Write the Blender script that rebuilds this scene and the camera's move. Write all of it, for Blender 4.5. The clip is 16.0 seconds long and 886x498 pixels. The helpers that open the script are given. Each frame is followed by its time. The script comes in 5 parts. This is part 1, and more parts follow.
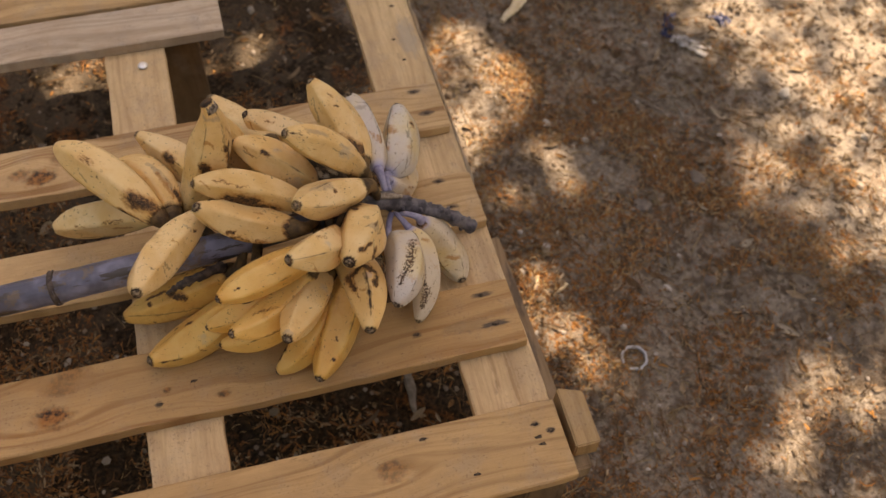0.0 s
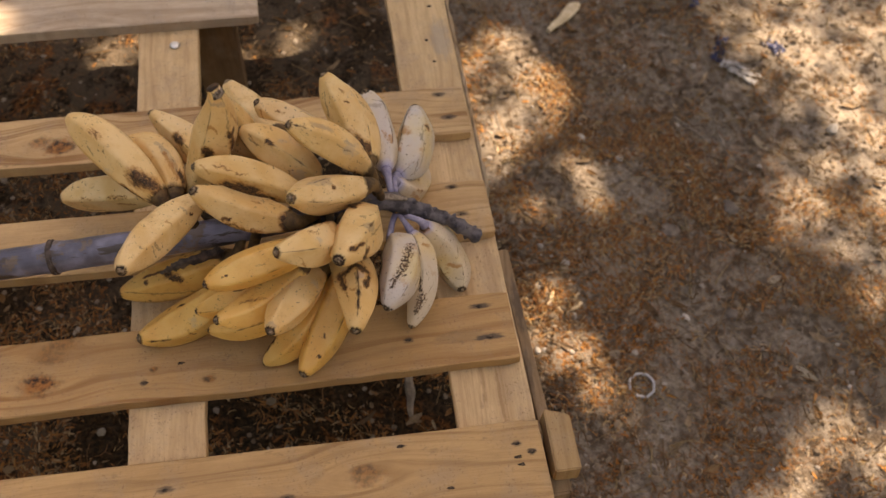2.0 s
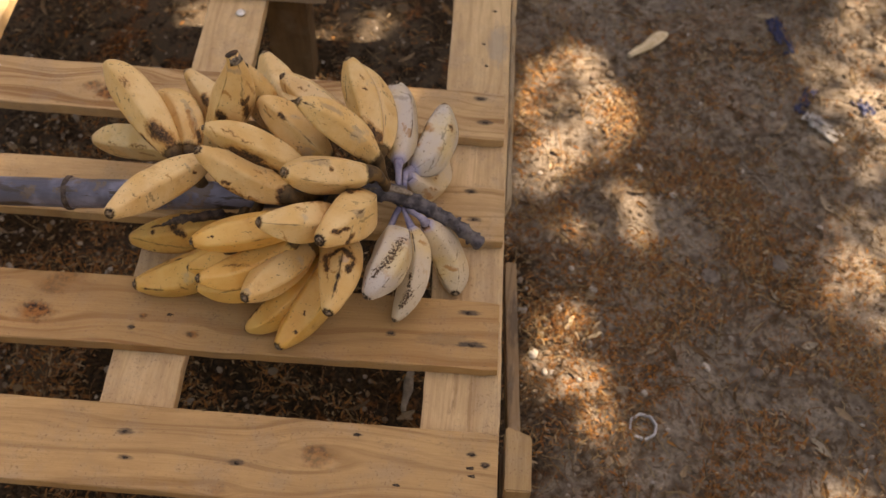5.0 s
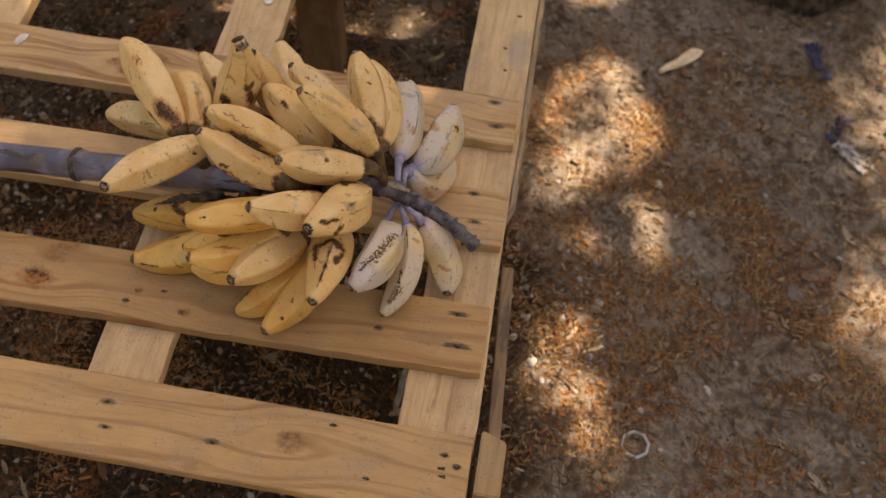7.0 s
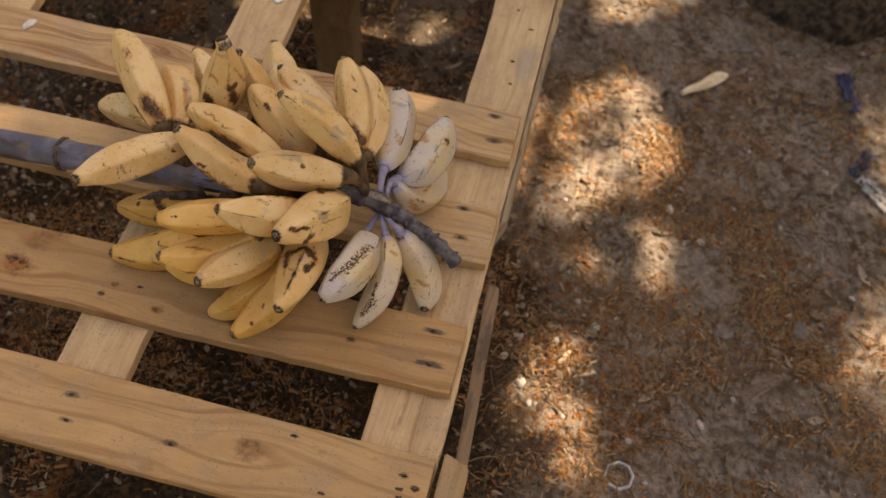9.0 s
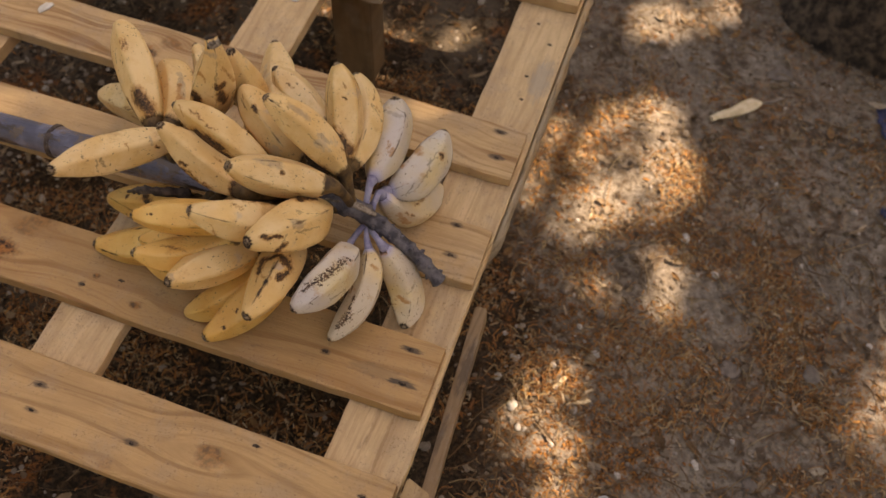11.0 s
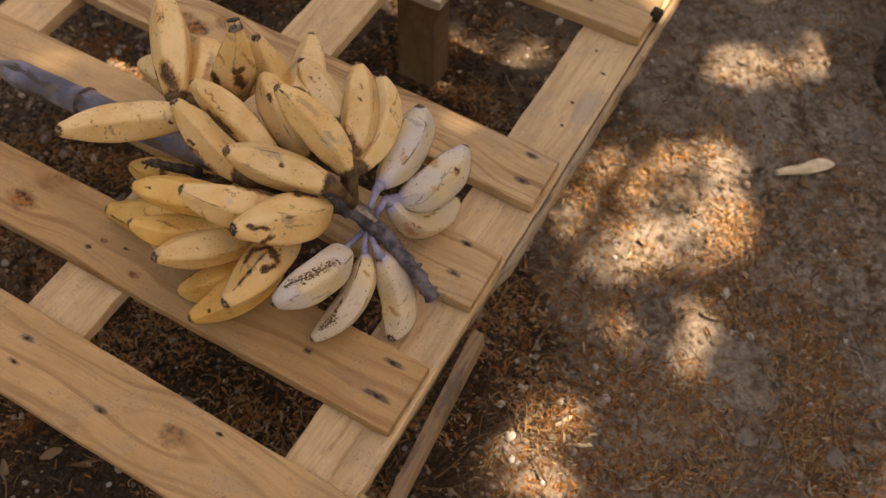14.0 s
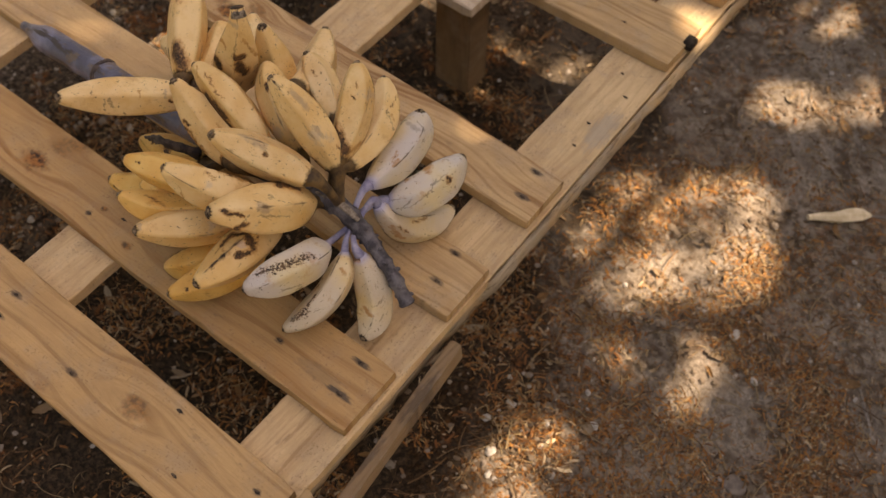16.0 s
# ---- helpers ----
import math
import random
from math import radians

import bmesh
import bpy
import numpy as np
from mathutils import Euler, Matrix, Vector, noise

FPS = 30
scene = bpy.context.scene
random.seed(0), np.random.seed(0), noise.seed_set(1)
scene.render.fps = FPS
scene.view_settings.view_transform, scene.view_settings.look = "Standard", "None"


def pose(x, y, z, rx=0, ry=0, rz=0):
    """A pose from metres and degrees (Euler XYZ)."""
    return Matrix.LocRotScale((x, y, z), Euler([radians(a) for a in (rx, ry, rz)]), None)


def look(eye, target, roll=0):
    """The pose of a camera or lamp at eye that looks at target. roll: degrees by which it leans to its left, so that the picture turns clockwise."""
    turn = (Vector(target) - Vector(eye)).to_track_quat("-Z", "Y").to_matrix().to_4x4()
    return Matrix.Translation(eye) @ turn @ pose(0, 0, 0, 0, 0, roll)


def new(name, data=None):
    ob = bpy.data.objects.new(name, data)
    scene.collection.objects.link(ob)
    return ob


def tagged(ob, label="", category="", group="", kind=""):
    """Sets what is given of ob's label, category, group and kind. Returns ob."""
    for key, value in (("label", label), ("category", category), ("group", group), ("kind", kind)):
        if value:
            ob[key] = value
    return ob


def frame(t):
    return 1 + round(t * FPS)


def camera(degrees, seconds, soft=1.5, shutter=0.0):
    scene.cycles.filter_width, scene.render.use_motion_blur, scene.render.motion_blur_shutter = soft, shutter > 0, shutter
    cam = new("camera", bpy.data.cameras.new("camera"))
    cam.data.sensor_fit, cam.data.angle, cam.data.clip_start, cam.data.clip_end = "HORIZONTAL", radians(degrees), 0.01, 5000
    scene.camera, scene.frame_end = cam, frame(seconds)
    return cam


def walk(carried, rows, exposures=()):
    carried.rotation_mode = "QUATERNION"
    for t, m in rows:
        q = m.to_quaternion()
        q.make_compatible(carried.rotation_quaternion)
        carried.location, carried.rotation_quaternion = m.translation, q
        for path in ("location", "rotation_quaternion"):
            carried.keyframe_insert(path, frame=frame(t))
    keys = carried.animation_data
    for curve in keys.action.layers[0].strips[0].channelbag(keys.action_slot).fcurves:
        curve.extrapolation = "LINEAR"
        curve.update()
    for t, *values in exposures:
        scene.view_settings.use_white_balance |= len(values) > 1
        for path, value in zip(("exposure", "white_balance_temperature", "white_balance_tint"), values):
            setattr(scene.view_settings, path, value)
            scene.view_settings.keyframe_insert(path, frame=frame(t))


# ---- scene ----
cam = camera(49.5, 16.0)
METRES, EYE, TILT, LEAN, TURN = 8.0, 1.5, 0.0, 0.0, 0.0
PATH = [
    (0, (-0.306, -0.564, 1.526), (0.036, 0.477, -0.148), 3.6),
    (0.5, (-0.292, -0.559, 1.518), (0.031, 0.489, -0.155), 3.7),
    (1, (-0.273, -0.56, 1.515), (0.023, 0.496, -0.158), 3.7),
    (1.5, (-0.249, -0.562, 1.515), (0.013, 0.501, -0.159), 3.7),
    (2, (-0.226, -0.564, 1.516), (-0.003, 0.505, -0.16), 3.8),
    (2.5, (-0.2, -0.571, 1.515), (-0.023, 0.505, -0.161), 3.7),
    (3, (-0.173, -0.575, 1.515), (-0.037, 0.505, -0.162), 3.6),
    (3.5, (-0.143, -0.578, 1.515), (-0.045, 0.508, -0.162), 3.7),
    (4, (-0.117, -0.577, 1.515), (-0.057, 0.514, -0.16), 3.6),
    (6.5, (-0.014, -0.576, 1.516), (-0.108, 0.511, -0.16), 3.4),
    (7, (0.004, -0.573, 1.517), (-0.111, 0.512, -0.159), 3.4),
    (7.5, (0.024, -0.568, 1.513), (-0.116, 0.516, -0.162), 3.2),
    (8, (0.041, -0.555, 1.512), (-0.12, 0.526, -0.164), 3.2),
    (8.5, (0.06, -0.54, 1.507), (-0.122, 0.535, -0.17), 3.3),
    (9, (0.086, -0.526, 1.504), (-0.125, 0.545, -0.172), 3.0),
    (9.2, (0.097, -0.516, 1.506), (-0.127, 0.55, -0.172), 2.7),
    (11.5, (0.173, -0.447, 1.482), (-0.171, 0.584, -0.197), 2.5),
    (12, (0.183, -0.428, 1.474), (-0.189, 0.595, -0.204), 2.4),
    (12.5, (0.195, -0.413, 1.464), (-0.204, 0.602, -0.212), 2.4),
    (13, (0.215, -0.407, 1.464), (-0.219, 0.595, -0.212), 2.2),
    (13.5, (0.242, -0.399, 1.466), (-0.23, 0.588, -0.208), 2.0),
    (14, (0.268, -0.385, 1.468), (-0.245, 0.583, -0.205), 1.9),
    (14.5, (0.295, -0.368, 1.466), (-0.251, 0.583, -0.206), 1.7),
    (15, (0.323, -0.348, 1.468), (-0.259, 0.583, -0.204), 1.7),
    (15.5, (0.345, -0.323, 1.47), (-0.273, 0.578, -0.205), 1.4),
    (16, (0.367, -0.308, 1.469), (-0.286, 0.571, -0.204), 1.3),
]
cam.data.dof.use_dof, cam.data.dof.focus_distance, cam.data.dof.aperture_fstop = True, 1.2, 4.6
walk(cam, [(t, look(eye, target, roll)) for t, eye, target, roll in PATH], [(0, 1.95, 14000, 25), (16, 1.95, 14000, 25)])

# ---- light ----
SUN_EL, SUN_AZ = 58.0, 35.0      # degrees; azimuth from +x towards +y
sv = Vector((math.cos(radians(SUN_EL)) * math.cos(radians(SUN_AZ)),
             math.cos(radians(SUN_EL)) * math.sin(radians(SUN_AZ)), math.sin(radians(SUN_EL))))
world = bpy.data.worlds.new("sky")
scene.world = world
world.use_nodes = True
wt = world.node_tree
sky = wt.nodes.new("ShaderNodeTexSky")
sky.sky_type, sky.sun_disc = "NISHITA", False
sky.sun_elevation, sky.sun_rotation = radians(SUN_EL), radians(90 - SUN_AZ)
wt.links.new(sky.outputs[0], wt.nodes["Background"].inputs[0])
wt.nodes["Background"].inputs[1].default_value = 0.13
sun = new("sun", bpy.data.lights.new("sun", "SUN"))
sun.data.energy, sun.data.angle, sun.data.color = 3.8, radians(0.6), (0.865, 0.945, 1.0)
sun.matrix_world = look(sv * 20, (0, 0, 0))


# ---- material nodes ----
class Mat:
    """A small wrapper that builds a node material."""
    def __init__(self, name, rough=0.7, spec=0.3, metal=0.0):
        self.m = bpy.data.materials.new(name)
        self.m.use_nodes = True
        self.t = self.m.node_tree
        self.b = self.t.nodes["Principled BSDF"]
        self.b.inputs["Roughness"].default_value = rough
        self.b.inputs["Specular IOR Level"].default_value = spec
        self.b.inputs["Metallic"].default_value = metal

    def put(self, sock, v):
        if isinstance(v, bpy.types.NodeSocket):
            self.t.links.new(v, sock)
        elif isinstance(v, (tuple, list)) and len(v) == 3 and len(sock.default_value) == 4:
            sock.default_value = (*v, 1)
        else:
            sock.default_value = v

    def obj(self):
        return self.t.nodes.new("ShaderNodeTexCoord").outputs["Object"]

    def uv(self):
        return self.t.nodes.new("ShaderNodeTexCoord").outputs["UV"]

    def rand(self):
        return self.t.nodes.new("ShaderNodeObjectInfo").outputs["Random"]

    def island(self):
        return self.t.nodes.new("ShaderNodeNewGeometry").outputs["Random Per Island"]

    def sep(self, v):
        n = self.t.nodes.new("ShaderNodeSeparateXYZ")
        self.put(n.inputs[0], v)
        return n.outputs

    def comb(self, x, y, z=0.0):
        n = self.t.nodes.new("ShaderNodeCombineXYZ")
        for i, v in enumerate((x, y, z)):
            self.put(n.inputs[i], v)
        return n.outputs[0]

    def math(self, op, a, b=0.0, c=0.0):
        n = self.t.nodes.new("ShaderNodeMath")
        n.operation = op
        for i, v in enumerate((a, b, c)):
            self.put(n.inputs[i], v)
        return n.outputs[0]

    def vmul(self, v, s):
        n = self.t.nodes.new("ShaderNodeVectorMath")
        n.operation = "MULTIPLY"
        self.put(n.inputs[0], v)
        n.inputs[1].default_value = s
        return n.outputs[0]

    def vadd(self, v, s):
        n = self.t.nodes.new("ShaderNodeVectorMath")
        n.operation = "ADD"
        self.put(n.inputs[0], v)
        self.put(n.inputs[1], s)
        return n.outputs[0]

    def noise(self, v, scale, detail=3.0, rough=0.55, w=None):
        n = self.t.nodes.new("ShaderNodeTexNoise")
        if w is not None:
            n.noise_dimensions = "4D"
            self.put(n.inputs["W"], w)
        self.put(n.inputs["Vector"], v)
        self.put(n.inputs["Scale"], scale)
        n.inputs["Detail"].default_value = detail
        n.inputs["Roughness"].default_value = rough
        return n.outputs[0]

    def step(self, v, lo, hi, a=0.0, b=1.0):
        n = self.t.nodes.new("ShaderNodeMapRange")
        n.interpolation_type = "SMOOTHSTEP"
        for i, x in enumerate((v, lo, hi, a, b)):
            self.put(n.inputs[i], x)
        return n.outputs[0]

    def mix(self, f, a, b, blend="MIX"):
        n = self.t.nodes.new("ShaderNodeMix")
        n.data_type, n.blend_type = "RGBA", blend
        self.put(n.inputs[0], f)
        self.put(n.inputs[6], a)
        self.put(n.inputs[7], b)
        return n.outputs[2]

    def bump(self, h, strength=0.4, dist=0.002):
        n = self.t.nodes.new("ShaderNodeBump")
        n.inputs["Strength"].default_value = strength
        n.inputs["Distance"].default_value = dist
        self.put(n.inputs["Height"], h)
        self.t.links.new(n.outputs[0], self.b.inputs["Normal"])

    def done(self, colour, rough=None):
        self.put(self.b.inputs["Base Color"], colour)
        if rough is not None:
            self.put(self.b.inputs["Roughness"], rough)
        return self.m


def wood(name, along="x", light=(0.60, 0.39, 0.205), dark=(0.28, 0.14, 0.055), grey=0.3, knots=(), seed=0.0, streak=0.40, stains=()):
    """Rough-sawn pine; grain along x or y; knots: (x, y, radius, darkness); stains: (along, across, half length, half width, strength, colour)."""
    m = Mat(name, 0.75, 0.25)
    p = m.obj()
    x, y, z = m.sep(p)
    if along == "y":
        u, v = y, x
    elif along == "z":
        u, v = z, x
    else:
        u, v = x, y
    dv, spots = v, None
    for kx, ky, kr, kd in knots:
        a = m.math("SUBTRACT", u, kx)
        b = m.math("SUBTRACT", v, ky)
        d = m.math("SQRT", m.math("ADD", m.math("MULTIPLY", m.math("MULTIPLY", a, a), 0.45), m.math("MULTIPLY", b, b)))
        near = m.step(d, 0.0, kr * 5.0, 1.0, 0.0)
        side = m.math("TANH", m.math("MULTIPLY", b, 1.2 / kr))
        dv = m.math("SUBTRACT", dv, m.math("MULTIPLY", m.math("MULTIPLY", near, side), kr * 1.3))
        wob = m.math("ADD", d, m.math("MULTIPLY", m.math("SUBTRACT", m.noise(p, 60.0, 3.0, 0.6), 0.5), kr * 1.7))
        s = m.math("MULTIPLY", m.step(wob, kr * 0.45, kr * 1.5, 1.0, 0.0), kd)
        spots = s if spots is None else m.math("MAXIMUM", spots, s)
    wander = m.noise(m.comb(m.math("MULTIPLY", u, 2.2), m.math("MULTIPLY", v, 7.0), seed), 1.0, 2.0)
    rv = m.math("ADD", dv, m.math("MULTIPLY", wander, 0.10))
    rings = m.noise(m.comb(m.math("MULTIPLY", u, 0.9), m.math("MULTIPLY", rv, 95.0), seed), 1.0, 2.0, 0.5)
    rings = m.math("MULTIPLY", m.step(rings, 0.45, 0.66), m.step(m.noise(m.comb(m.math("MULTIPLY", u, 5.0), m.math("MULTIPLY", rv, 20.0), seed), 1.0, 3.0), 0.30, 0.60, 0.45, 1.25))
    fibre = m.noise(m.comb(m.math("MULTIPLY", u, 14.0), m.math("MULTIPLY", dv, 520.0), m.math("ADD", m.math("MULTIPLY", z, 300.0), seed)), 1.0, 3.0, 0.6)
    broad = m.noise(m.comb(m.math("MULTIPLY", u, 3.0), m.math("MULTIPLY", v, 18.0), seed + 4.0), 1.0, 4.0, 0.6)
    blot = m.noise(p, 16.0, 5.0, 0.7, seed)
    f = m.math("ADD", m.math("MULTIPLY", rings, streak), m.math("MULTIPLY", m.step(fibre, 0.38, 0.75), 0.18))
    f = m.math("ADD", f, m.math("MULTIPLY", m.step(broad, 0.42, 0.75), 0.30))
    col = m.mix(f, light, dark)
    col = m.mix(m.math("MULTIPLY", m.step(blot, 0.46, 0.70), grey), col, (0.34, 0.30, 0.26))
    dirt = m.step(m.noise(p, 260.0, 3.0, 0.75, seed), 0.56, 0.65)
    dirt = m.math("MULTIPLY", dirt, m.step(blot, 0.38, 0.62))
    col = m.mix(m.math("MULTIPLY", dirt, 0.6), col, (0.17, 0.09, 0.042))
    smear = m.step(m.noise(m.comb(m.math("MULTIPLY", u, 20.0), m.math("MULTIPLY", v, 44.0), seed + 11.0), 1.0, 5.0, 0.72), 0.60, 0.72)
    col = m.mix(m.math("MULTIPLY", smear, 0.55), col, (0.17, 0.115, 0.075))
    tone = m.step(m.noise(m.comb(m.math("MULTIPLY", u, 11.0), m.math("MULTIPLY", v, 30.0), seed + 8.0), 1.0, 5.0, 0.7), 0.30, 0.72)
    col = m.mix(m.math("MULTIPLY", tone, 0.40), col, (0.30, 0.17, 0.085))
    scr = m.step(m.noise(m.comb(m.math("MULTIPLY", u, 26.0), m.math("MULTIPLY", v, 240.0), seed + 2.0), 1.0, 2.0, 0.7), 0.70, 0.76)
    col = m.mix(m.math("MULTIPLY", scr, 0.65), col, (0.16, 0.085, 0.04))
    h = m.math("ADD", fibre, m.math("MULTIPLY", rings, -0.4))
    h = m.math("ADD", h, m.math("MULTIPLY", dirt, -0.5))
    if spots is not None:
        core = m.mix(m.step(m.noise(p, 150.0, 3.0), 0.35, 0.65), (0.34, 0.13, 0.04), (0.035, 0.02, 0.014))
        col = m.mix(spots, col, core)
    for sx, sy, sl, sw, strength, tint in stains:
        a = m.math("MULTIPLY", m.math("SUBTRACT", u, sx), 1.0 / sl)
        b = m.math("MULTIPLY", m.math("SUBTRACT", v, sy), 1.0 / sw)
        d = m.math("MULTIPLY_ADD", a, a, m.math("MULTIPLY", b, b))
        d = m.math("MULTIPLY_ADD", m.math("SUBTRACT", m.noise(m.comb(m.math("MULTIPLY", u, 60.0), m.math("MULTIPLY", v, 260.0), seed), 1.0, 3.0, 0.6), 0.5), 2.4, d)
        col = m.mix(m.step(d, 0.15, 1.1, strength, 0.0), col, tint)
    m.bump(h, 0.6, 0.0016)
    return m.done(col, m.step(fibre, 0.2, 0.8, 0.62, 0.85))


def banana_skin(name, base, warm, spots, powder, marks=(), turn=0.0, length=0.17, girth=0.13):
    """Banana peel: dark worn ridges, scratches, bruises with rusty rims; powder: how waxy and pale it is.
    marks: kind, from (share of the length, degrees round) to (share, degrees), half width in mm."""
    m = Mat(name, 0.42, 0.4)
    p, uv, r = m.obj(), m.uv(), m.rand()
    u, v, _ = m.sep(uv)
    w = m.math("MULTIPLY", r, 40.0)
    waxy = powder > 0.3
    mott = m.noise(p, 26.0, 3.0, 0.5, w)
    col = m.mix(m.step(mott, 0.35, 0.7), base, warm)
    col = m.mix(m.math("MULTIPLY", m.step(m.noise(p, 70.0, 4.0, 0.65, w), 0.48, 0.66), 0.35), col, warm)
    col = m.mix(m.math("MULTIPLY", m.step(v, 0.0, 0.22, 1.0, 0.0), 0.35), col, warm)
    if powder:
        wax = m.step(m.noise(p, 16.0, 3.0, 0.5, m.math("ADD", w, 9.0)), 0.32, 0.60)
        col = m.mix(m.math("MULTIPLY", wax, powder), col, (0.48, 0.465, 0.49))
    if waxy:
        col = m.mix(m.step(v, 0.90, 1.0), col, (0.36, 0.35, 0.48))
    else:
        latex = m.step(m.noise(p, 24.0, 4.0, 0.6, m.math("ADD", w, 5.0)), 0.62, 0.70)
        col = m.mix(m.math("MULTIPLY", latex, 0.4), col, (0.34, 0.30, 0.27))
    # five ridges; distance from the nearest, and which one it is
    five = m.math("MULTIPLY", u, 5.0)
    tri = m.math("ABSOLUTE", m.math("SUBTRACT", m.math("FRACT", five), 0.5))
    which = m.math("FLOOR", five)
    bend = m.math("MULTIPLY", m.math("SUBTRACT", m.noise(p, 45.0, 3.0, 0.6, w), 0.5), 0.14)
    streak = m.noise(m.comb(m.math("MULTIPLY", m.math("ADD", v, bend), 9.5), m.math("MULTIPLY", m.math("ADD", u, bend), 22.0), w), 1.0, 5.0, 0.66)
    chance = m.noise(m.comb(m.math("MULTIPLY", v, 2.6), m.math("MULTIPLY", which, 7.3), w), 1.0, 3.0, 0.6)
    thin = m.step(m.math("ADD", tri, m.math("MULTIPLY", m.math("SUBTRACT", streak, 0.5), 0.10)), 0.010, 0.045, 1.0, 0.0)
    thin = m.math("MULTIPLY", thin, m.step(chance, 0.50 if waxy else 0.54, 0.58 if waxy else 0.66))
    wide = m.step(m.math("ADD", tri, m.math("MULTIPLY", m.math("SUBTRACT", streak, 0.5), 0.55)), 0.02, 0.12, 1.0, 0.0)
    wide = m.math("MULTIPLY", wide, m.step(chance, spots - 0.04, spots + 0.02))
    # scratches in short dashes, gathered in places
    dash = m.noise(m.comb(m.math("MULTIPLY", m.math("ADD", v, bend), 26.0), m.math("MULTIPLY", m.math("ADD", u, bend), 50.0), w), 1.0, 3.0, 0.6)
    dashes = m.math("MULTIPLY", m.step(dash, 0.60, 0.70), m.step(m.noise(p, 34.0, 3.0, 0.5, m.math("ADD", w, 3.0)), 0.47, 0.60))
    fre = m.math("MULTIPLY", m.step(m.noise(p, 230.0, 2.0, 0.6, w), 0.635, 0.71), m.step(m.noise(p, 30.0, 2.0, 0.5, w), 0.38, 0.56))
    ends = m.step(m.math("ADD", v, m.math("MULTIPLY", m.math("SUBTRACT", streak, 0.5), 0.10)), 0.000, 0.022, 1.0, 0.0)
    if not waxy:
        ends = m.math("MAXIMUM", ends, m.math("MULTIPLY", m.step(m.math("ADD", v, m.math("MULTIPLY", streak, 0.20)), 1.02, 1.10), 0.9))
    # blemishes, each along a short line over the peel: k bruise (partly painted shade on two fruits), s scratches, c
    # crackle, l line, o rust, g grey bloom, w healed skin
    field = {}
    if marks:
        warp_x = m.math("MULTIPLY", m.math("SUBTRACT", m.noise(p, 130.0, 5.0, 0.72, m.math("ADD", w, 13.0)), 0.5), 0.016)
        warp_y = m.math("MULTIPLY", m.math("SUBTRACT", m.noise(p, 130.0, 5.0, 0.72, m.math("ADD", w, 21.0)), 0.5), 0.013)
        speck = m.step(m.noise(p, 520.0, 2.0, 0.6, w), 0.30, 0.55, 0.72, 1.0)
    for kind, v0, d0, v1, d1, width in marks:
        u0, wide_by = d0 / 360.0 - turn / (2 * math.pi) + 0.1, width * (0.00135 if kind == "k" else 0.001)
        dv = (v1 - v0) * length
        du = ((d1 - d0 + 180) % 360 - 180) / 360.0 * girth
        span = max(dv * dv + du * du, 1e-9)
        py = m.math("MULTIPLY", m.math("SUBTRACT", m.math("FRACT", m.math("SUBTRACT", u, u0 - 0.5)), 0.5), girth)
        py = m.math("ADD", py, warp_y)
        px = m.math("MULTIPLY_ADD", m.math("SUBTRACT", v, v0), length, warp_x)
        h = m.math("ADD", m.math("MULTIPLY", px, dv / span), m.math("MULTIPLY", py, du / span))
        h = m.math("MINIMUM", m.math("MAXIMUM", h, 0.0), 1.0)
        ex, ey = m.math("MULTIPLY_ADD", h, -dv, px), m.math("MULTIPLY_ADD", h, -du, py)
        q = m.math("MULTIPLY_ADD", ex, ex, m.math("MULTIPLY", ey, ey))
        q = m.math("MAXIMUM", m.math("MULTIPLY_ADD", q, -1.0 / wide_by ** 2, 1.0), -4.0)
        field[kind] = q if kind not in field else m.math("MAXIMUM", field[kind], q)
    ragged = m.math("SUBTRACT", m.math("ADD", m.math("MULTIPLY", streak, 0.7), m.math("MULTIPLY", m.noise(p, 170.0, 4.0, 0.7, w), 0.5)), 0.6)
    bru, rust, line = wide, m.math("MULTIPLY", wide, 0.5), thin
    scuff = m.step(m.noise(p, 42.0 if waxy else 32.0, 5.0, 0.7, m.math("ADD", w, 7.0)), 0.55, 0.70, 0.0, 0.62 if waxy else 0.55)
    rust = m.math("MAXIMUM", rust, scuff)
    if "g" in field:
        bloom = m.step(m.math("MULTIPLY_ADD", ragged, 9.0, field["g"]), -2.2, 1.6)
        col = m.mix(m.math("MULTIPLY", bloom, 0.50), col, (0.20, 0.16, 0.135))
    if "w" in field:
        col = m.mix(m.step(m.math("MULTIPLY_ADD", ragged, 3.0, field["w"]), 0.0, 0.5), col, (0.62, 0.44, 0.30))
    if "o" in field:
        rust = m.math("MAXIMUM", rust, m.step(m.math("MULTIPLY_ADD", ragged, 8.0, field["o"]), -0.8, 1.4))
    if "k" in field:
        edge = m.math("MULTIPLY_ADD", ragged, 7.0, field["k"])
        bru = m.math("MAXIMUM", bru, m.math("MULTIPLY", m.step(edge, -1.2, 0.5, 0.0, 0.97), speck))
        rust = m.math("MAXIMUM", rust, m.step(edge, -3.9, -0.4, 0.0, 0.9))
    if "s" in field:
        nick = m.math("MULTIPLY_ADD", field["s"], 0.10, m.math("MULTIPLY_ADD", dash, 0.75, m.math("MULTIPLY", m.noise(p, 420.0, 3.0, 0.7, w), 0.45)))
        bru = m.math("MAXIMUM", bru, m.step(nick, 0.66, 0.80, 0.0, 0.8))
        rust = m.math("MAXIMUM", rust, m.step(nick, 0.50, 0.72, 0.0, 0.8))
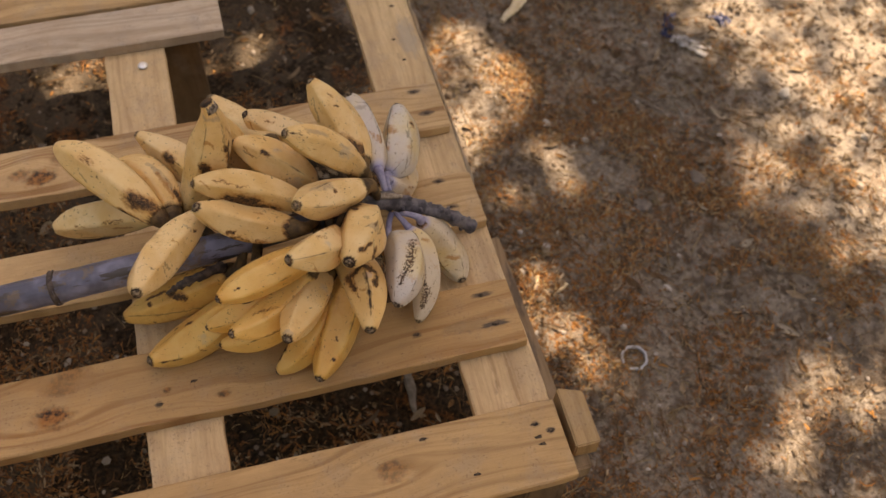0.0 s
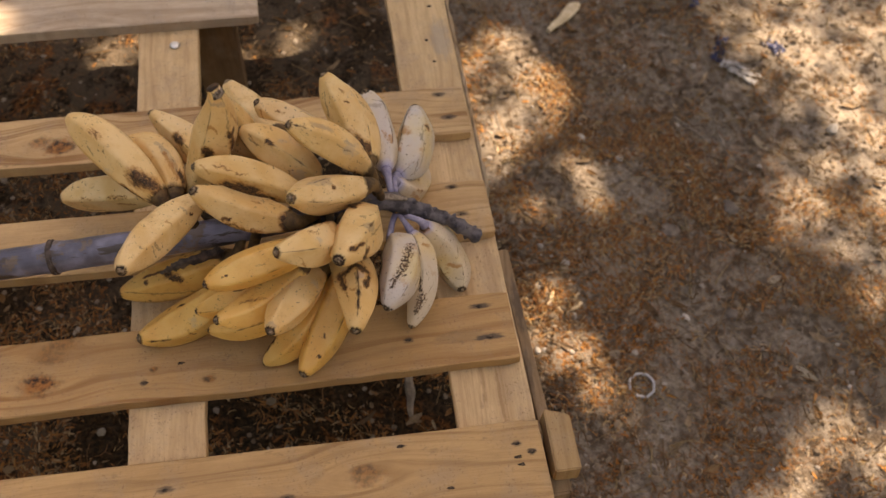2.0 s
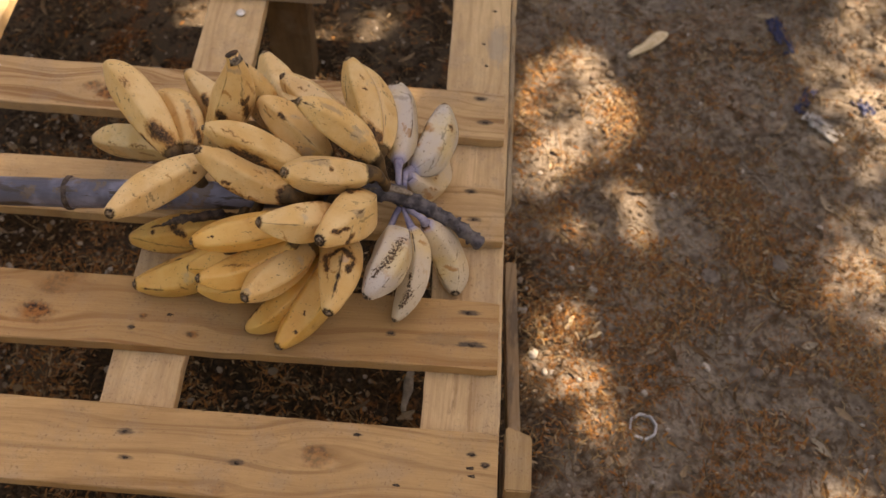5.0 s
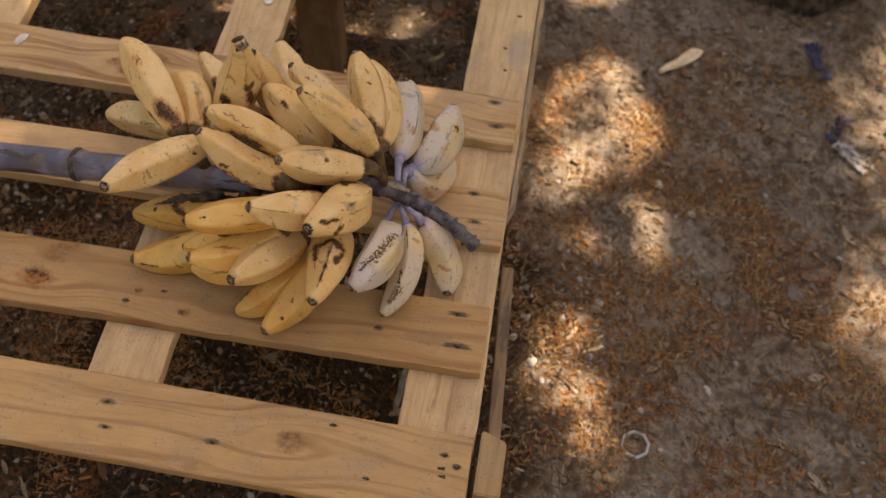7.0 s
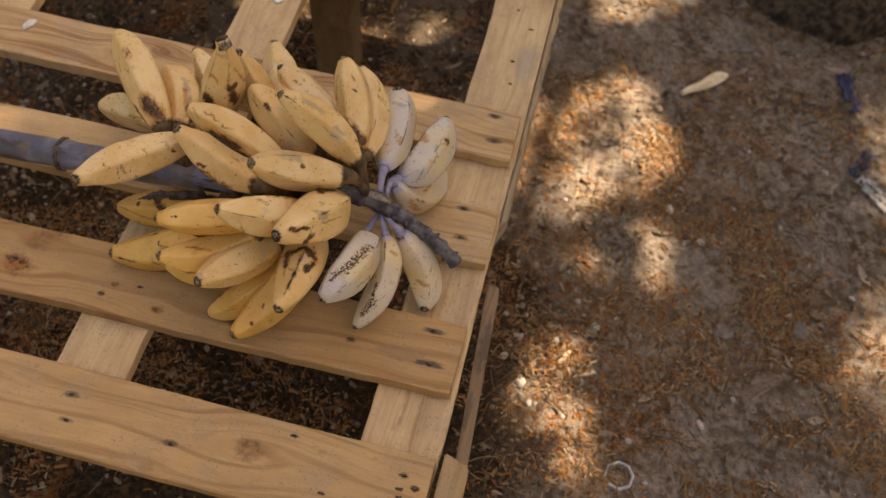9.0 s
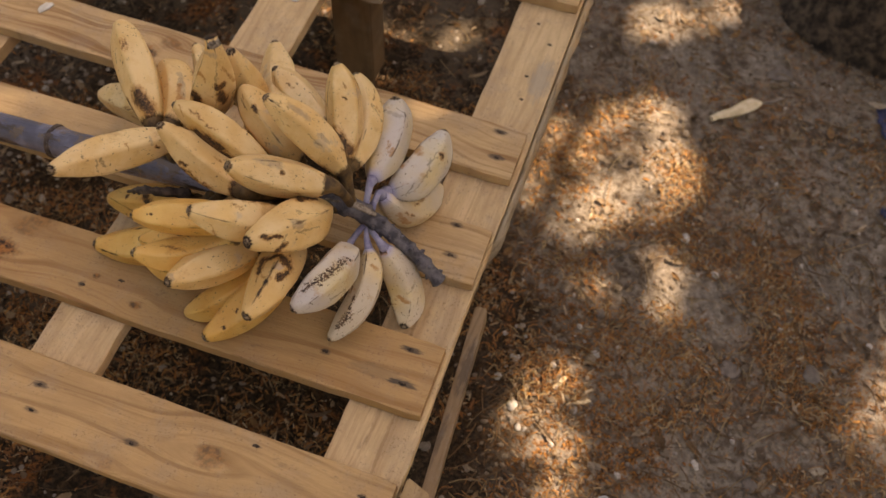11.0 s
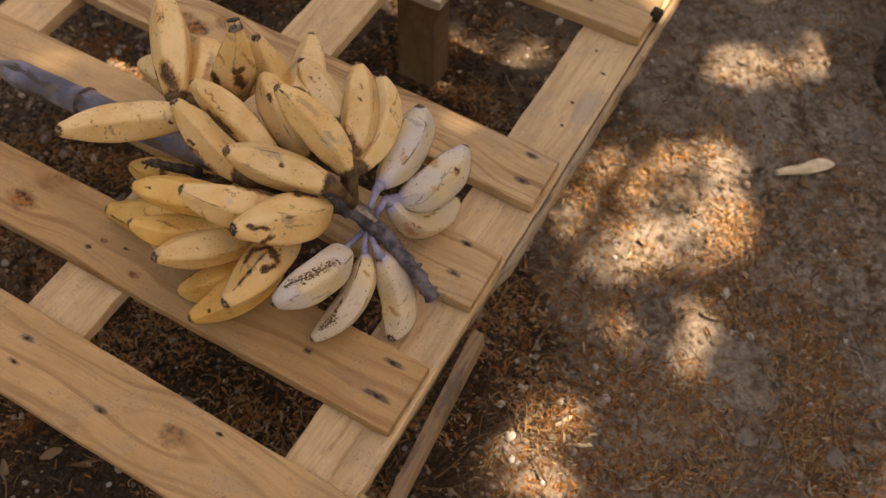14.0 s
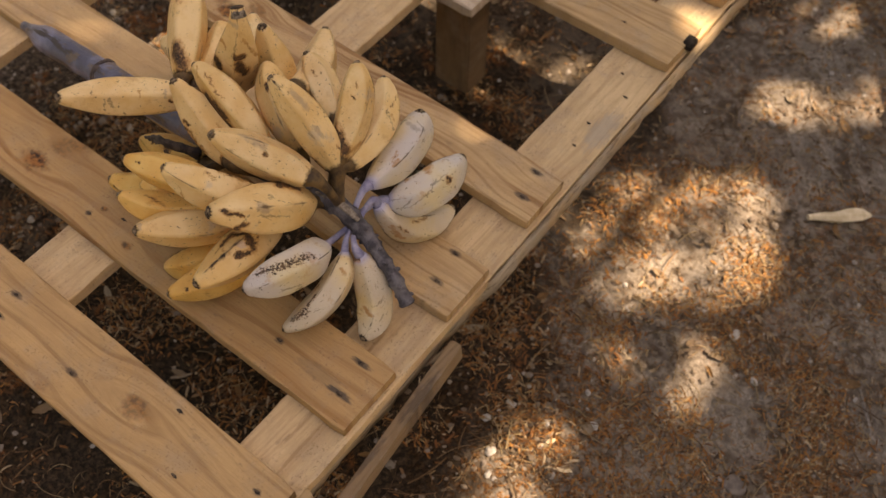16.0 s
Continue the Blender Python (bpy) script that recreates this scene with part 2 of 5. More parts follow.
    if "c" in field:
        nick = m.math("MULTIPLY_ADD", field["c"], 0.17, m.math("MULTIPLY_ADD", m.noise(p, 430.0, 2.0, 0.6, w), 0.85, m.math("MULTIPLY", dash, 0.25)))
        bru = m.math("MAXIMUM", bru, m.step(nick, 0.635, 0.73, 0.0, 0.95))
        rust = m.math("MAXIMUM", rust, m.step(nick, 0.56, 0.70, 0.0, 0.35))
    if "l" in field:
        line = m.math("MAXIMUM", line, m.step(m.math("MULTIPLY_ADD", ragged, 11.0, field["l"]), -1.6, 1.0, 0.0, 0.60))
    thin = line
    col = m.mix(m.math("MULTIPLY", rust, 0.8), col, m.mix(m.noise(p, 90.0, 3.0), (0.50, 0.22, 0.05), (0.30, 0.10, 0.022)))
    brown = m.mix(m.step(m.noise(p, 130.0, 3.0, 0.6), 0.42, 0.68), (0.016, 0.009, 0.006), (0.10, 0.042, 0.016))
    dark = m.math("MAXIMUM", m.math("MAXIMUM", m.math("MULTIPLY", thin, 0.85), bru), m.math("MAXIMUM", m.math("MULTIPLY", m.math("MAXIMUM", fre, dashes), 0.75), ends))
    col = m.mix(dark, col, brown)
    m.bump(m.math("ADD", m.noise(p, 60.0, 4.0), m.math("MULTIPLY", dark, -0.3)), 0.45, 0.002)
    return m.done(col, m.math("ADD", 0.42, m.math("MULTIPLY", dark, 0.35)))


def plain(name, col, col2, scale=40.0, rough=0.7, metal=0.0, bump=0.3):
    m = Mat(name, rough, 0.3, metal)
    p = m.obj()
    n = m.noise(p, scale, 4.0, 0.6)
    m.bump(n, bump, 0.002)
    return m.done(m.mix(m.step(n, 0.35, 0.68), col, col2))


def by_island(name, stops, rough=0.8):
    """Small loose pieces whose colour varies from piece to piece."""
    m = Mat(name, rough, 0.2)
    r = m.island()
    n = m.t.nodes.new("ShaderNodeValToRGB")
    m.put(n.inputs[0], r)
    e = n.color_ramp.elements
    e[0].color, e[1].color = (*stops[0], 1), (*stops[-1], 1)
    for i, s in enumerate(stops[1:-1]):
        k = e.new((i + 1) / (len(stops) - 1))
        k.color = (*s, 1)
    g = m.noise(m.obj(), 160.0, 2.0)
    return m.done(m.mix(m.math("MULTIPLY", g, 0.5), n.outputs[0], (0.10, 0.065, 0.04)))


def soil_material():
    """Trodden tan earth; dark mulch, with some of the pallet's shade in its colour, on the pallet's side of the yard;
    reddish bark dust in drifts.
    """
    m = Mat("soil", 0.95, 0.06)
    p = m.obj()
    x, y, z = m.sep(p)
    big = m.noise(p, 3.4, 4.0, 0.6)
    mid = m.noise(p, 14.0, 5.0, 0.65)
    fine = m.noise(p, 120.0, 4.0, 0.72)
    grit = m.noise(p, 420.0, 2.0, 0.7)
    col = m.mix(m.step(fine, 0.30, 0.70), (0.140, 0.112, 0.090), (0.325, 0.270, 0.221))
    clump = m.noise(p, 30.0, 4.0, 0.6)
    col = m.mix(m.math("MULTIPLY", m.step(clump, 0.50, 0.64), 0.42), col, (0.085, 0.056, 0.036))
    col = m.mix(m.math("MULTIPLY", m.step(mid, 0.46, 0.66), 0.45), col, (0.105, 0.073, 0.050))
    bed = m.math("MULTIPLY", m.step(m.noise(p, 7.5, 4.0, 0.6), 0.46, 0.56), m.step(m.noise(p, 60.0, 4.0, 0.7), 0.42, 0.58))
    col = m.mix(m.math("MULTIPLY", bed, m.step(x, 0.6, 0.8, 0.72, 0.25)), col, (0.055, 0.033, 0.020))
    drift = m.math("ADD", m.math("POWER", m.math("SUBTRACT", x, 0.12), 2.0), m.math("POWER", m.math("SUBTRACT", y, 0.25), 2.0))
    drift = m.math("MULTIPLY", m.step(drift, 0.01, 0.07, 1.0, 0.0), 0.16)
    red = m.math("MULTIPLY", m.step(m.math("ADD", big, drift), 0.46, 0.60), m.step(m.noise(p, 75.0, 6.0, 0.75), 0.46, 0.57))
    red = m.math("MULTIPLY", red, m.math("MULTIPLY", m.step(y, 0.40, 0.75, 0.90, 0.5), m.step(x, 0.6, 0.8, 1.0, 0.4)))
    col = m.mix(red, col, m.mix(m.step(m.noise(p, 230.0, 3.0, 0.7), 0.36, 0.66), (0.040, 0.018, 0.009), (0.37, 0.14, 0.034)))
    dust = m.step(m.math("ADD", x, m.math("MULTIPLY", m.math("SUBTRACT", big, 0.5), 0.7)), 0.66, 0.88, 0.0, 0.5)
    ring = m.math("ADD", m.math("POWER", m.math("SUBTRACT", x, 0.95), 2.0), m.math("POWER", m.math("SUBTRACT", y, 0.5), 2.0))
    ring = m.math("ADD", m.math("SQRT", ring), m.math("MULTIPLY", m.math("SUBTRACT", mid, 0.5), 0.5))
    dust = m.math("MULTIPLY", dust, m.step(ring, 0.40, 0.85, 1.0, 0.0))
    col = m.mix(m.math("MULTIPLY", dust, m.step(clump, 0.62, 0.48)), col, m.mix(fine, (0.34, 0.285, 0.235), (0.44, 0.375, 0.31)))
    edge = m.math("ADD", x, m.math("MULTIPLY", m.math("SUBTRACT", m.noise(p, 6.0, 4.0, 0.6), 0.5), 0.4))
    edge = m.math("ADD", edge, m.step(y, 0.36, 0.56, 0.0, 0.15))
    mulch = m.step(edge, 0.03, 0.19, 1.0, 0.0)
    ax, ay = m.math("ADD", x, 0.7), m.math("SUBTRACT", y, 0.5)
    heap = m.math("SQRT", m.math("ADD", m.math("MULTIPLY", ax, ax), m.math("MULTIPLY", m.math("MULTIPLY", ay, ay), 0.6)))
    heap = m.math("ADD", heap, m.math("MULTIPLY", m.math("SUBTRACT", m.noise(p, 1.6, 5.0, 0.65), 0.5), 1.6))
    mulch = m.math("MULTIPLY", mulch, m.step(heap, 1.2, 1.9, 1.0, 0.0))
    # Near-black mulch; part of the shade under the pallet is painted in with it.
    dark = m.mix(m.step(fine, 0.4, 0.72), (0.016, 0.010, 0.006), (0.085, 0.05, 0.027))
    pale = m.math("MULTIPLY", m.step(m.noise(p, 2.1, 3.0, 0.5, 7.3), 0.52, 0.62), m.step(clump, 0.38, 0.55))
    pale = m.math("MAXIMUM", pale, m.math("MULTIPLY", m.step(m.math("ADD", x, m.math("MULTIPLY", big, 0.3)), -0.88, -0.74, 1.0, 0.0), m.step(fine, 0.36, 0.60)))
    dark = m.mix(m.math("MULTIPLY", pale, 0.5), dark, (0.17, 0.135, 0.105))
    dark = m.mix(m.math("MULTIPLY", m.step(m.noise(p, 8.0, 4.0, 0.6), 0.55, 0.66), m.step(fine, 0.4, 0.6)), dark, (0.22, 0.075, 0.022))
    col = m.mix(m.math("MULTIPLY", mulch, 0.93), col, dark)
    m.bump(m.math("ADD", m.math("MULTIPLY", fine, 0.5), m.math("ADD", mid, clump)), 0.7, 0.014)
    return m.done(col)


# ---- mesh helpers ----
def part(name, bm, material, parent=None, label="", smooth=True):
    me = bpy.data.meshes.new(name)
    bm.normal_update()
    for f in bm.faces:
        f.smooth = smooth
    bm.to_mesh(me)
    bm.free()
    me.materials.append(material)
    ob = new(name, me)
    if parent is not None:
        ob.parent = parent
    if label:
        tagged(ob, label)
    return ob


def empty(name, at=(0, 0, 0)):
    ob = new(name)
    ob.location = at
    ob.empty_display_size = 0.05
    return ob


def board_mesh(x0, x1, y0, y1, z0, z1, along="x", seed=0, wear=0.0012, skew=0.0, bev=0.0017):
    """A sawn plank with worn, slightly wavy edges; skew turns it about its end."""
    bm = bmesh.new()
    if along == "x":
        length, a0, a1, b0, b1 = x1 - x0, x0, x1, y0, y1
    else:
        length, a0, a1, b0, b1 = y1 - y0, y0, y1, x0, x1
    n = max(6, int(length / 0.02))
    prof = [(b0 + bev, z0), (b1 - bev, z0), (b1, z0 + bev), (b1, z1 - bev), (b1 - bev, z1), (b0 + bev, z1), (b0, z1 - bev), (b0, z0 + bev)]
    rings = []
    for i in range(n + 1):
        a = a0 + (a1 - a0) * i / n
        end = 0.0015 if i in (0, n) else 0.0
        ring = []
        for j, (b, z) in enumerate(prof):
            q = Vector((a * 7, j // 2 * 3.1, seed * 7.7))
            db = wear * 1.8 * noise.noise(q) + wear * noise.noise(q * 9)
            dz = wear * 0.7 * noise.noise(q + Vector((0, 9, 0)))
            bb = b + db + skew * (a - a1)
            bb += end * (1 if b < (b0 + b1) / 2 else -1)
            zz = z + dz + end * (1 if z < (z0 + z1) / 2 else -1)
            aa = a + 0.0015 * noise.noise(Vector((j * 1.7, seed, i))) * (i in (0, n))
            ring.append(bm.verts.new((aa, bb, zz) if along == "x" else (bb, aa, zz)))
        rings.append(ring)
    for r0, r1 in zip(rings, rings[1:]):
        for j in range(8):
            bm.faces.new((r0[j], r0[(j + 1) % 8], r1[(j + 1) % 8], r1[j]))
    bm.faces.new(rings[0])
    bm.faces.new(rings[-1][::-1])
    bmesh.ops.recalc_face_normals(bm, faces=bm.faces)
    return bm


def tube(path, radii, seg=12, wob=0.0, seed=0.0, caps=True):
    """A tube along a list of points with a radius at each."""
    bm = bmesh.new()
    path = [Vector(p) for p in path]
    rings, side = [], None
    for i, p in enumerate(path):
        d = (path[min(i + 1, len(path) - 1)] - path[max(i - 1, 0)]).normalized()
        if side is None:
            side = d.cross(Vector((0.13, 0.2, 1.0))).normalized()
        side = (side - d * side.dot(d)).normalized()
        up = d.cross(side)
        ring = []
        for j in range(seg):
            a = 2 * math.pi * j / seg
            r = radii[i] * (1 + wob * noise.noise(Vector((math.cos(a) * 2, math.sin(a) * 2, i * 0.45 + seed))))
            ring.append(bm.verts.new(p + (side * math.cos(a) + up * math.sin(a)) * r))
        rings.append(ring)
    for r0, r1 in zip(rings, rings[1:]):
        for j in range(seg):
            bm.faces.new((r0[j], r0[(j + 1) % seg], r1[(j + 1) % seg], r1[j]))
    if caps:
        bm.faces.new(rings[0])
        bm.faces.new(rings[-1][::-1])
    bmesh.ops.recalc_face_normals(bm, faces=bm.faces)
    return bm


def smooth_path(pts, n):
    """Catmull-Rom through the points, n steps a span."""
    pts = [Vector(p) for p in pts]
    out = []
    for i in range(len(pts) - 1):
        p0, p1, p2, p3 = pts[max(i - 1, 0)], pts[i], pts[i + 1], pts[min(i + 2, len(pts) - 1)]
        for k in range(n):
            t = k / n
            out.append(0.5 * (2 * p1 + (p2 - p0) * t + (2 * p0 - 5 * p1 + 4 * p2 - p3) * t * t + (3 * p1 - p0 - 3 * p2 + p3) * t ** 3))
    return out + [pts[-1]]


def smooth01(t):
    t = min(1.0, max(0.0, t))
    return t * t * (3 - 2 * t)


# ---- ground ----
def ground_z(x, y):
    z = -0.045 * smooth01((x - 0.12) / 0.45) + 0.02 * smooth01((y - 0.45) / 0.6)
    far = 1.0 / (1.0 + (x * x + y * y) / 40.0)
    q = Vector((x, y, 0.3))
    return z * far + (0.011 * noise.noise(q * 2.3) + 0.007 * noise.noise(q * 7.0) + 0.004 * noise.noise(q * 19.0)) * far


def build_ground():
    def axis(lo, hi, step, far):
        a = list(np.arange(lo, hi + 1e-6, step))
        grow, p, q = step, a[0], a[-1]
        left, right = [], []
        while q < far:
            grow *= 1.35
            p, q = p - grow, q + grow
            left.append(p)
            right.append(q)
        return left[::-1] + a + right
    xs, ys = axis(-1.3, 1.5, 0.012, 2500), axis(-0.9, 2.0, 0.012, 2500)
    nx = len(xs)
    verts = [(x, y, ground_z(x, y)) for y in ys for x in xs]
    faces = [(j * nx + i, j * nx + i + 1, (j + 1) * nx + i + 1, (j + 1) * nx + i) for j in range(len(ys) - 1) for i in range(nx - 1)]
    me = bpy.data.meshes.new("ground")
    me.from_pydata(verts, [], faces)
    me.polygons.foreach_set("use_smooth", [True] * len(faces))
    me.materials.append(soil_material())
    return tagged(new("ground", me), "dry brown soil with reddish bark dust and dappled sun", "ground", kind="structure")


build_ground()

# ---- pallet ----
TOP, TH = 0.37, 0.021
pallet = tagged(empty("wooden_pallet", (0, 0, 0)), "raw pine pallet on short legs used as a table", "pallet")
INK = (0.055, 0.045, 0.040)
GREY = (0.27, 0.27, 0.25)
W5 = wood("pine_near", knots=((-0.216, -0.150, 0.014, 0.55), (-0.33, -0.20, 0.006, 0.3)), seed=1.0, light=(0.565, 0.345, 0.165), grey=0.3, streak=0.5,
          stains=((-0.025, -0.134, 0.008, 0.0050, 0.80, INK), (-0.008, -0.147, 0.007, 0.0050, 0.80, INK), (-0.460, -0.135, 0.014, 0.0050, 0.75, INK), (-0.452, -0.168, 0.012, 0.0040, 0.60, INK), (-0.315, -0.165, 0.012, 0.0050, 0.70, INK), (-0.170, -0.118, 0.008, 0.0030, 0.50, INK),))
W4 = wood("pine_knotty", knots=((-0.620, 0.026, 0.015, 1.0), (-0.605, 0.066, 0.012, 0.4), (-0.595, 0.083, 0.011, 0.5), (-0.475, 0.030, 0.0035, 0.9), (-0.405, 0.007, 0.0055, 0.8)), seed=2.0, light=(0.51, 0.30, 0.135), grey=0.18, dark=(0.31, 0.14, 0.052), streak=0.62,
          stains=((-0.037, 0.068, 0.018, 0.0055, 0.85, INK), (-0.031, 0.020, 0.024, 0.0055, 0.85, INK), (-0.141, 0.029, 0.008, 0.0060, 0.60, INK), (-0.487, 0.012, 0.006, 0.0050, 0.70, INK), (-0.070, 0.025, 0.050, 0.0120, 0.30, INK),))
W3 = wood("pine_plain", seed=3.0, grey=0.3, streak=0.48, stains=((-0.044, 0.274, 0.012, 0.0060, 0.70, INK), (-0.037, 0.224, 0.014, 0.0050, 0.70, INK),))
W2 = wood("pine_streaked", knots=((-0.618, 0.420, 0.015, 0.95), (-0.645, 0.432, 0.010, 0.7), (-0.585, 0.452, 0.012, 0.4)), seed=5.0, dark=(0.30, 0.145, 0.06), grey=0.28, streak=0.68, stains=((-0.037, 0.457, 0.014, 0.0060, 0.75, INK), (-0.028, 0.409, 0.016, 0.0060, 0.75, INK),))
W1 = wood("pine_weathered", light=(0.58, 0.46, 0.355), dark=(0.29, 0.21, 0.15), grey=0.6, seed=6.0)
WS = wood("pine_cross", along="y", light=(0.69, 0.48, 0.275), dark=(0.38, 0.215, 0.10), seed=8.0, grey=0.3, streak=0.28,
          stains=((0.60, -0.012, 0.055, 0.020, 0.45, GREY), (0.03, -0.05, 0.12, 0.004, 0.45, (0.22, 0.10, 0.04)), (-0.06, -0.03, 0.05, 0.003, 0.4, (0.22, 0.10, 0.04))))
# Leg pine is far darker: the shade under the boards is in its colour.
WL = wood("pine_leg_shaded", along="z", light=(0.15, 0.095, 0.055), dark=(0.07, 0.042, 0.022), grey=0.3, seed=9.0)
WF = wood("pine_post", along="y", light=(0.44, 0.28, 0.14), dark=(0.24, 0.135, 0.06), grey=0.2, seed=12.0)
WB = wood("pine_brace", along="y", light=(0.30, 0.205, 0.125), dark=(0.12, 0.075, 0.042), grey=0.7, seed=10.0, streak=0.7,
          stains=((0.10, 0.03, 0.05, 0.010, 0.6, INK), (0.0, 0.028, 0.04, 0.005, 0.5, INK)))

for nm, x0, x1, y0, y1, mt, sk, sd in (("board", -1.22, 0.008, -0.213, -0.104, W5, -0.014, 1), ("board", -1.2, 0.004, -0.0165, 0.0885, W4, -0.004, 2),
                                        ("board", -1.21, 0.006, 0.188, 0.284, W3, -0.006, 3), ("board", -1.2, 0.002, 0.377, 0.472, W2, -0.014, 4),
                                        ("short_board", -1.2, -0.312, 0.668, 0.752, W1, 0.0, 5), ("board", -1.2, 0.004, 0.760, 0.872, W3, 0.0, 6),
                                        ("board", -1.2, 0.002, 0.945, 1.04, W5, 0.0, 7)):
    part(nm, board_mesh(x0, x1, y0, y1, TOP - TH, TOP, "x", sd, skew=sk, wear=0.0011 if sd in (2, 4) else 0.0008), mt, pallet, smooth=False)
for x0, x1, sd in ((-0.0915, 0.009, 11), (-0.511, -0.414, 12), (-0.945, -0.848, 13)):
    part("cross_board", board_mesh(x0, x1, -0.19, 1.04, TOP - TH - 0.0225, TOP - TH - 0.0005, "y", sd), WS, pallet, smooth=False)


def box_mesh(x0, x1, y0, y1, z0, z1, bev=0.003, wob=0.0015, seed=0):
    bm = bmesh.new()
    bmesh.ops.create_cube(bm, size=1.0)
    for v in bm.verts:
        v.co = Vector(((x0 + x1) / 2 + v.co.x * (x1 - x0), (y0 + y1) / 2 + v.co.y * (y1 - y0), (z0 + z1) / 2 + v.co.z * (z1 - z0)))
    bmesh.ops.bevel(bm, geom=bm.edges[:], offset=bev, segments=2, affect="EDGES")
    for v in bm.verts:
        v.co += Vector((noise.noise(v.co * 30 + Vector((seed, 0, 0))), noise.noise(v.co * 30 + Vector((0, seed, 3))), 0)) * wob
    return bm


def bark_material():
    """The rough outer side of a slab: torn fibres, grey ridges and black cracks."""
    m = Mat("waney_bark", 0.9, 0.2)
    p = m.obj()
    x, y, z = m.sep(p)
    long = m.noise(m.comb(m.math("MULTIPLY", x, 150.0), m.math("MULTIPLY", y, 16.0), m.math("MULTIPLY", z, 150.0)), 1.0, 5.0, 0.7)
    blot = m.noise(p, 22.0, 4.0, 0.65)
    col = m.mix(m.step(blot, 0.38, 0.62), (0.46, 0.315, 0.19), (0.40, 0.315, 0.23))
    col = m.mix(m.math("MULTIPLY", m.step(long, 0.36, 0.50, 1.0, 0.0), 0.6), col, (0.09, 0.06, 0.04))
    col = m.mix(m.math("MULTIPLY", m.step(long, 0.60, 0.72), 0.5), col, (0.50, 0.40, 0.29))
    m.bump(m.math("MULTIPLY_ADD", blot, 0.5, long), 1.0, 0.006)
    return m.done(col)


def runner_mesh():
    """The side slab under the cross boards: sawn inside, with a waney edge that swells outwards towards the far end."""
    bm = bmesh.new()
    rings, n = [], 150
    for i in range(n + 1):
        y = -0.18 + 1.22 * i / n
        q = Vector((0.0, y * 24, 0.0))
        out = 0.003 + 0.0165 * smooth01((y - 0.255) / 0.035) + 0.003 * noise.noise(q) + 0.002 * noise.noise(q * 3.1)
        top = 0.3255 + 0.0195 * smooth01((y - 0.255) / 0.035)
        tilt = 0.004 * noise.noise(q * 0.7 + Vector((3, 0, 0)))
        ring = [bm.verts.new((-0.05, y, 0.281)), bm.verts.new((-0.05, y, 0.3255))]
        if out > 0.014:
            ring.append(bm.verts.new((0.0085, y, 0.3258)))
            ring.append(bm.verts.new((0.0112, y, top + 0.001)))
        else:
            ring.append(bm.verts.new((out - 0.010, y, 0.3256)))
            ring.append(bm.verts.new((out - 0.006, y, 0.3254)))
        for k in range(7):
            a = k / 6 * math.pi / 2
            w = 1 + 0.25 * noise.noise(Vector((k * 0.9, y * 40, 5.0)))
            low = 0.283 + 0.036 * smooth01((y - 0.255) / 0.035) + tilt
            ring.append(bm.verts.new((max(ring[3].co.x, out - 0.008 * (1 - math.sin(a)) * w), y, low + (top - 0.002 - low) * math.cos(a * 0.98) ** 0.8)))
        rings.append(ring)
    m = len(rings[0])
    for r0, r1 in zip(rings, rings[1:]):
        for j in range(m):
            bm.faces.new((r0[j], r0[(j + 1) % m], r1[(j + 1) % m], r1[j]))
    bm.faces.new(rings[0])
    bm.faces.new(rings[-1][::-1])
    bmesh.ops.recalc_face_normals(bm, faces=bm.faces)
    return bm


def end_block():
    """A sawn block end with one corner knocked round."""
    bm = box_mesh(0.0165, 0.050, -0.178, -0.094, 0.336, 0.372, 0.002, seed=1)
    for v in bm.verts:
        if v.co.x > 0.03 and v.co.y > -0.11:
            v.co.y -= (v.co.x - 0.03) * 0.55
    return bm


part("block", end_block(), WF, pallet, "short pine block with rough sawn top", smooth=False)
part("block", box_mesh(0.0145, 0.044, -0.190, -0.105, 0.285, 0.318, seed=7), WB, pallet, "weathered pine block under another", smooth=False)
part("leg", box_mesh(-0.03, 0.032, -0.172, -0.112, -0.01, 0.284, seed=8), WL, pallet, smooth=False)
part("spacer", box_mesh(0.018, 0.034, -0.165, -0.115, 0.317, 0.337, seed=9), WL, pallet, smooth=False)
part("runner", runner_mesh(), bark_material(), pallet, "rough grey runner with a waney edge", smooth=True)
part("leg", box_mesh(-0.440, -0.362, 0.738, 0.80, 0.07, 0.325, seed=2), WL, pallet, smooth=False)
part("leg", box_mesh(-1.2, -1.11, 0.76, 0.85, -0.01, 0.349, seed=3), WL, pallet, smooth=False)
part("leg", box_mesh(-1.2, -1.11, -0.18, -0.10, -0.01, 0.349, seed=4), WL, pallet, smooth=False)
br = box_mesh(-0.0085, 0.0085, -0.148, 0.148, -0.021, 0.021, 0.002, seed=6)
bmesh.ops.transform(br, matrix=pose(0.0295, 0.048, 0.272, 7.5, 0, 3.0), verts=br.verts)
part("brace", br, WB, pallet, "narrow weathered side brace", smooth=False)

# A near-black plug sits at the notch; its colour stands for the hole's shade.
part("notch_plug", box_mesh(-0.004, 0.016, 0.818, 0.842, TOP - 0.012, TOP + 0.0008, 0.002, 0.004, 5), plain("notch_dark", (0.012, 0.008, 0.006), (0.04, 0.027, 0.018), 200.0, 0.95), pallet, "near-black plug standing for the shade in a notch")
# nail heads, pressed in
NAIL = plain("nail_rust", (0.02, 0.014, 0.012), (0.13, 0.085, 0.055), 260.0, 0.9)


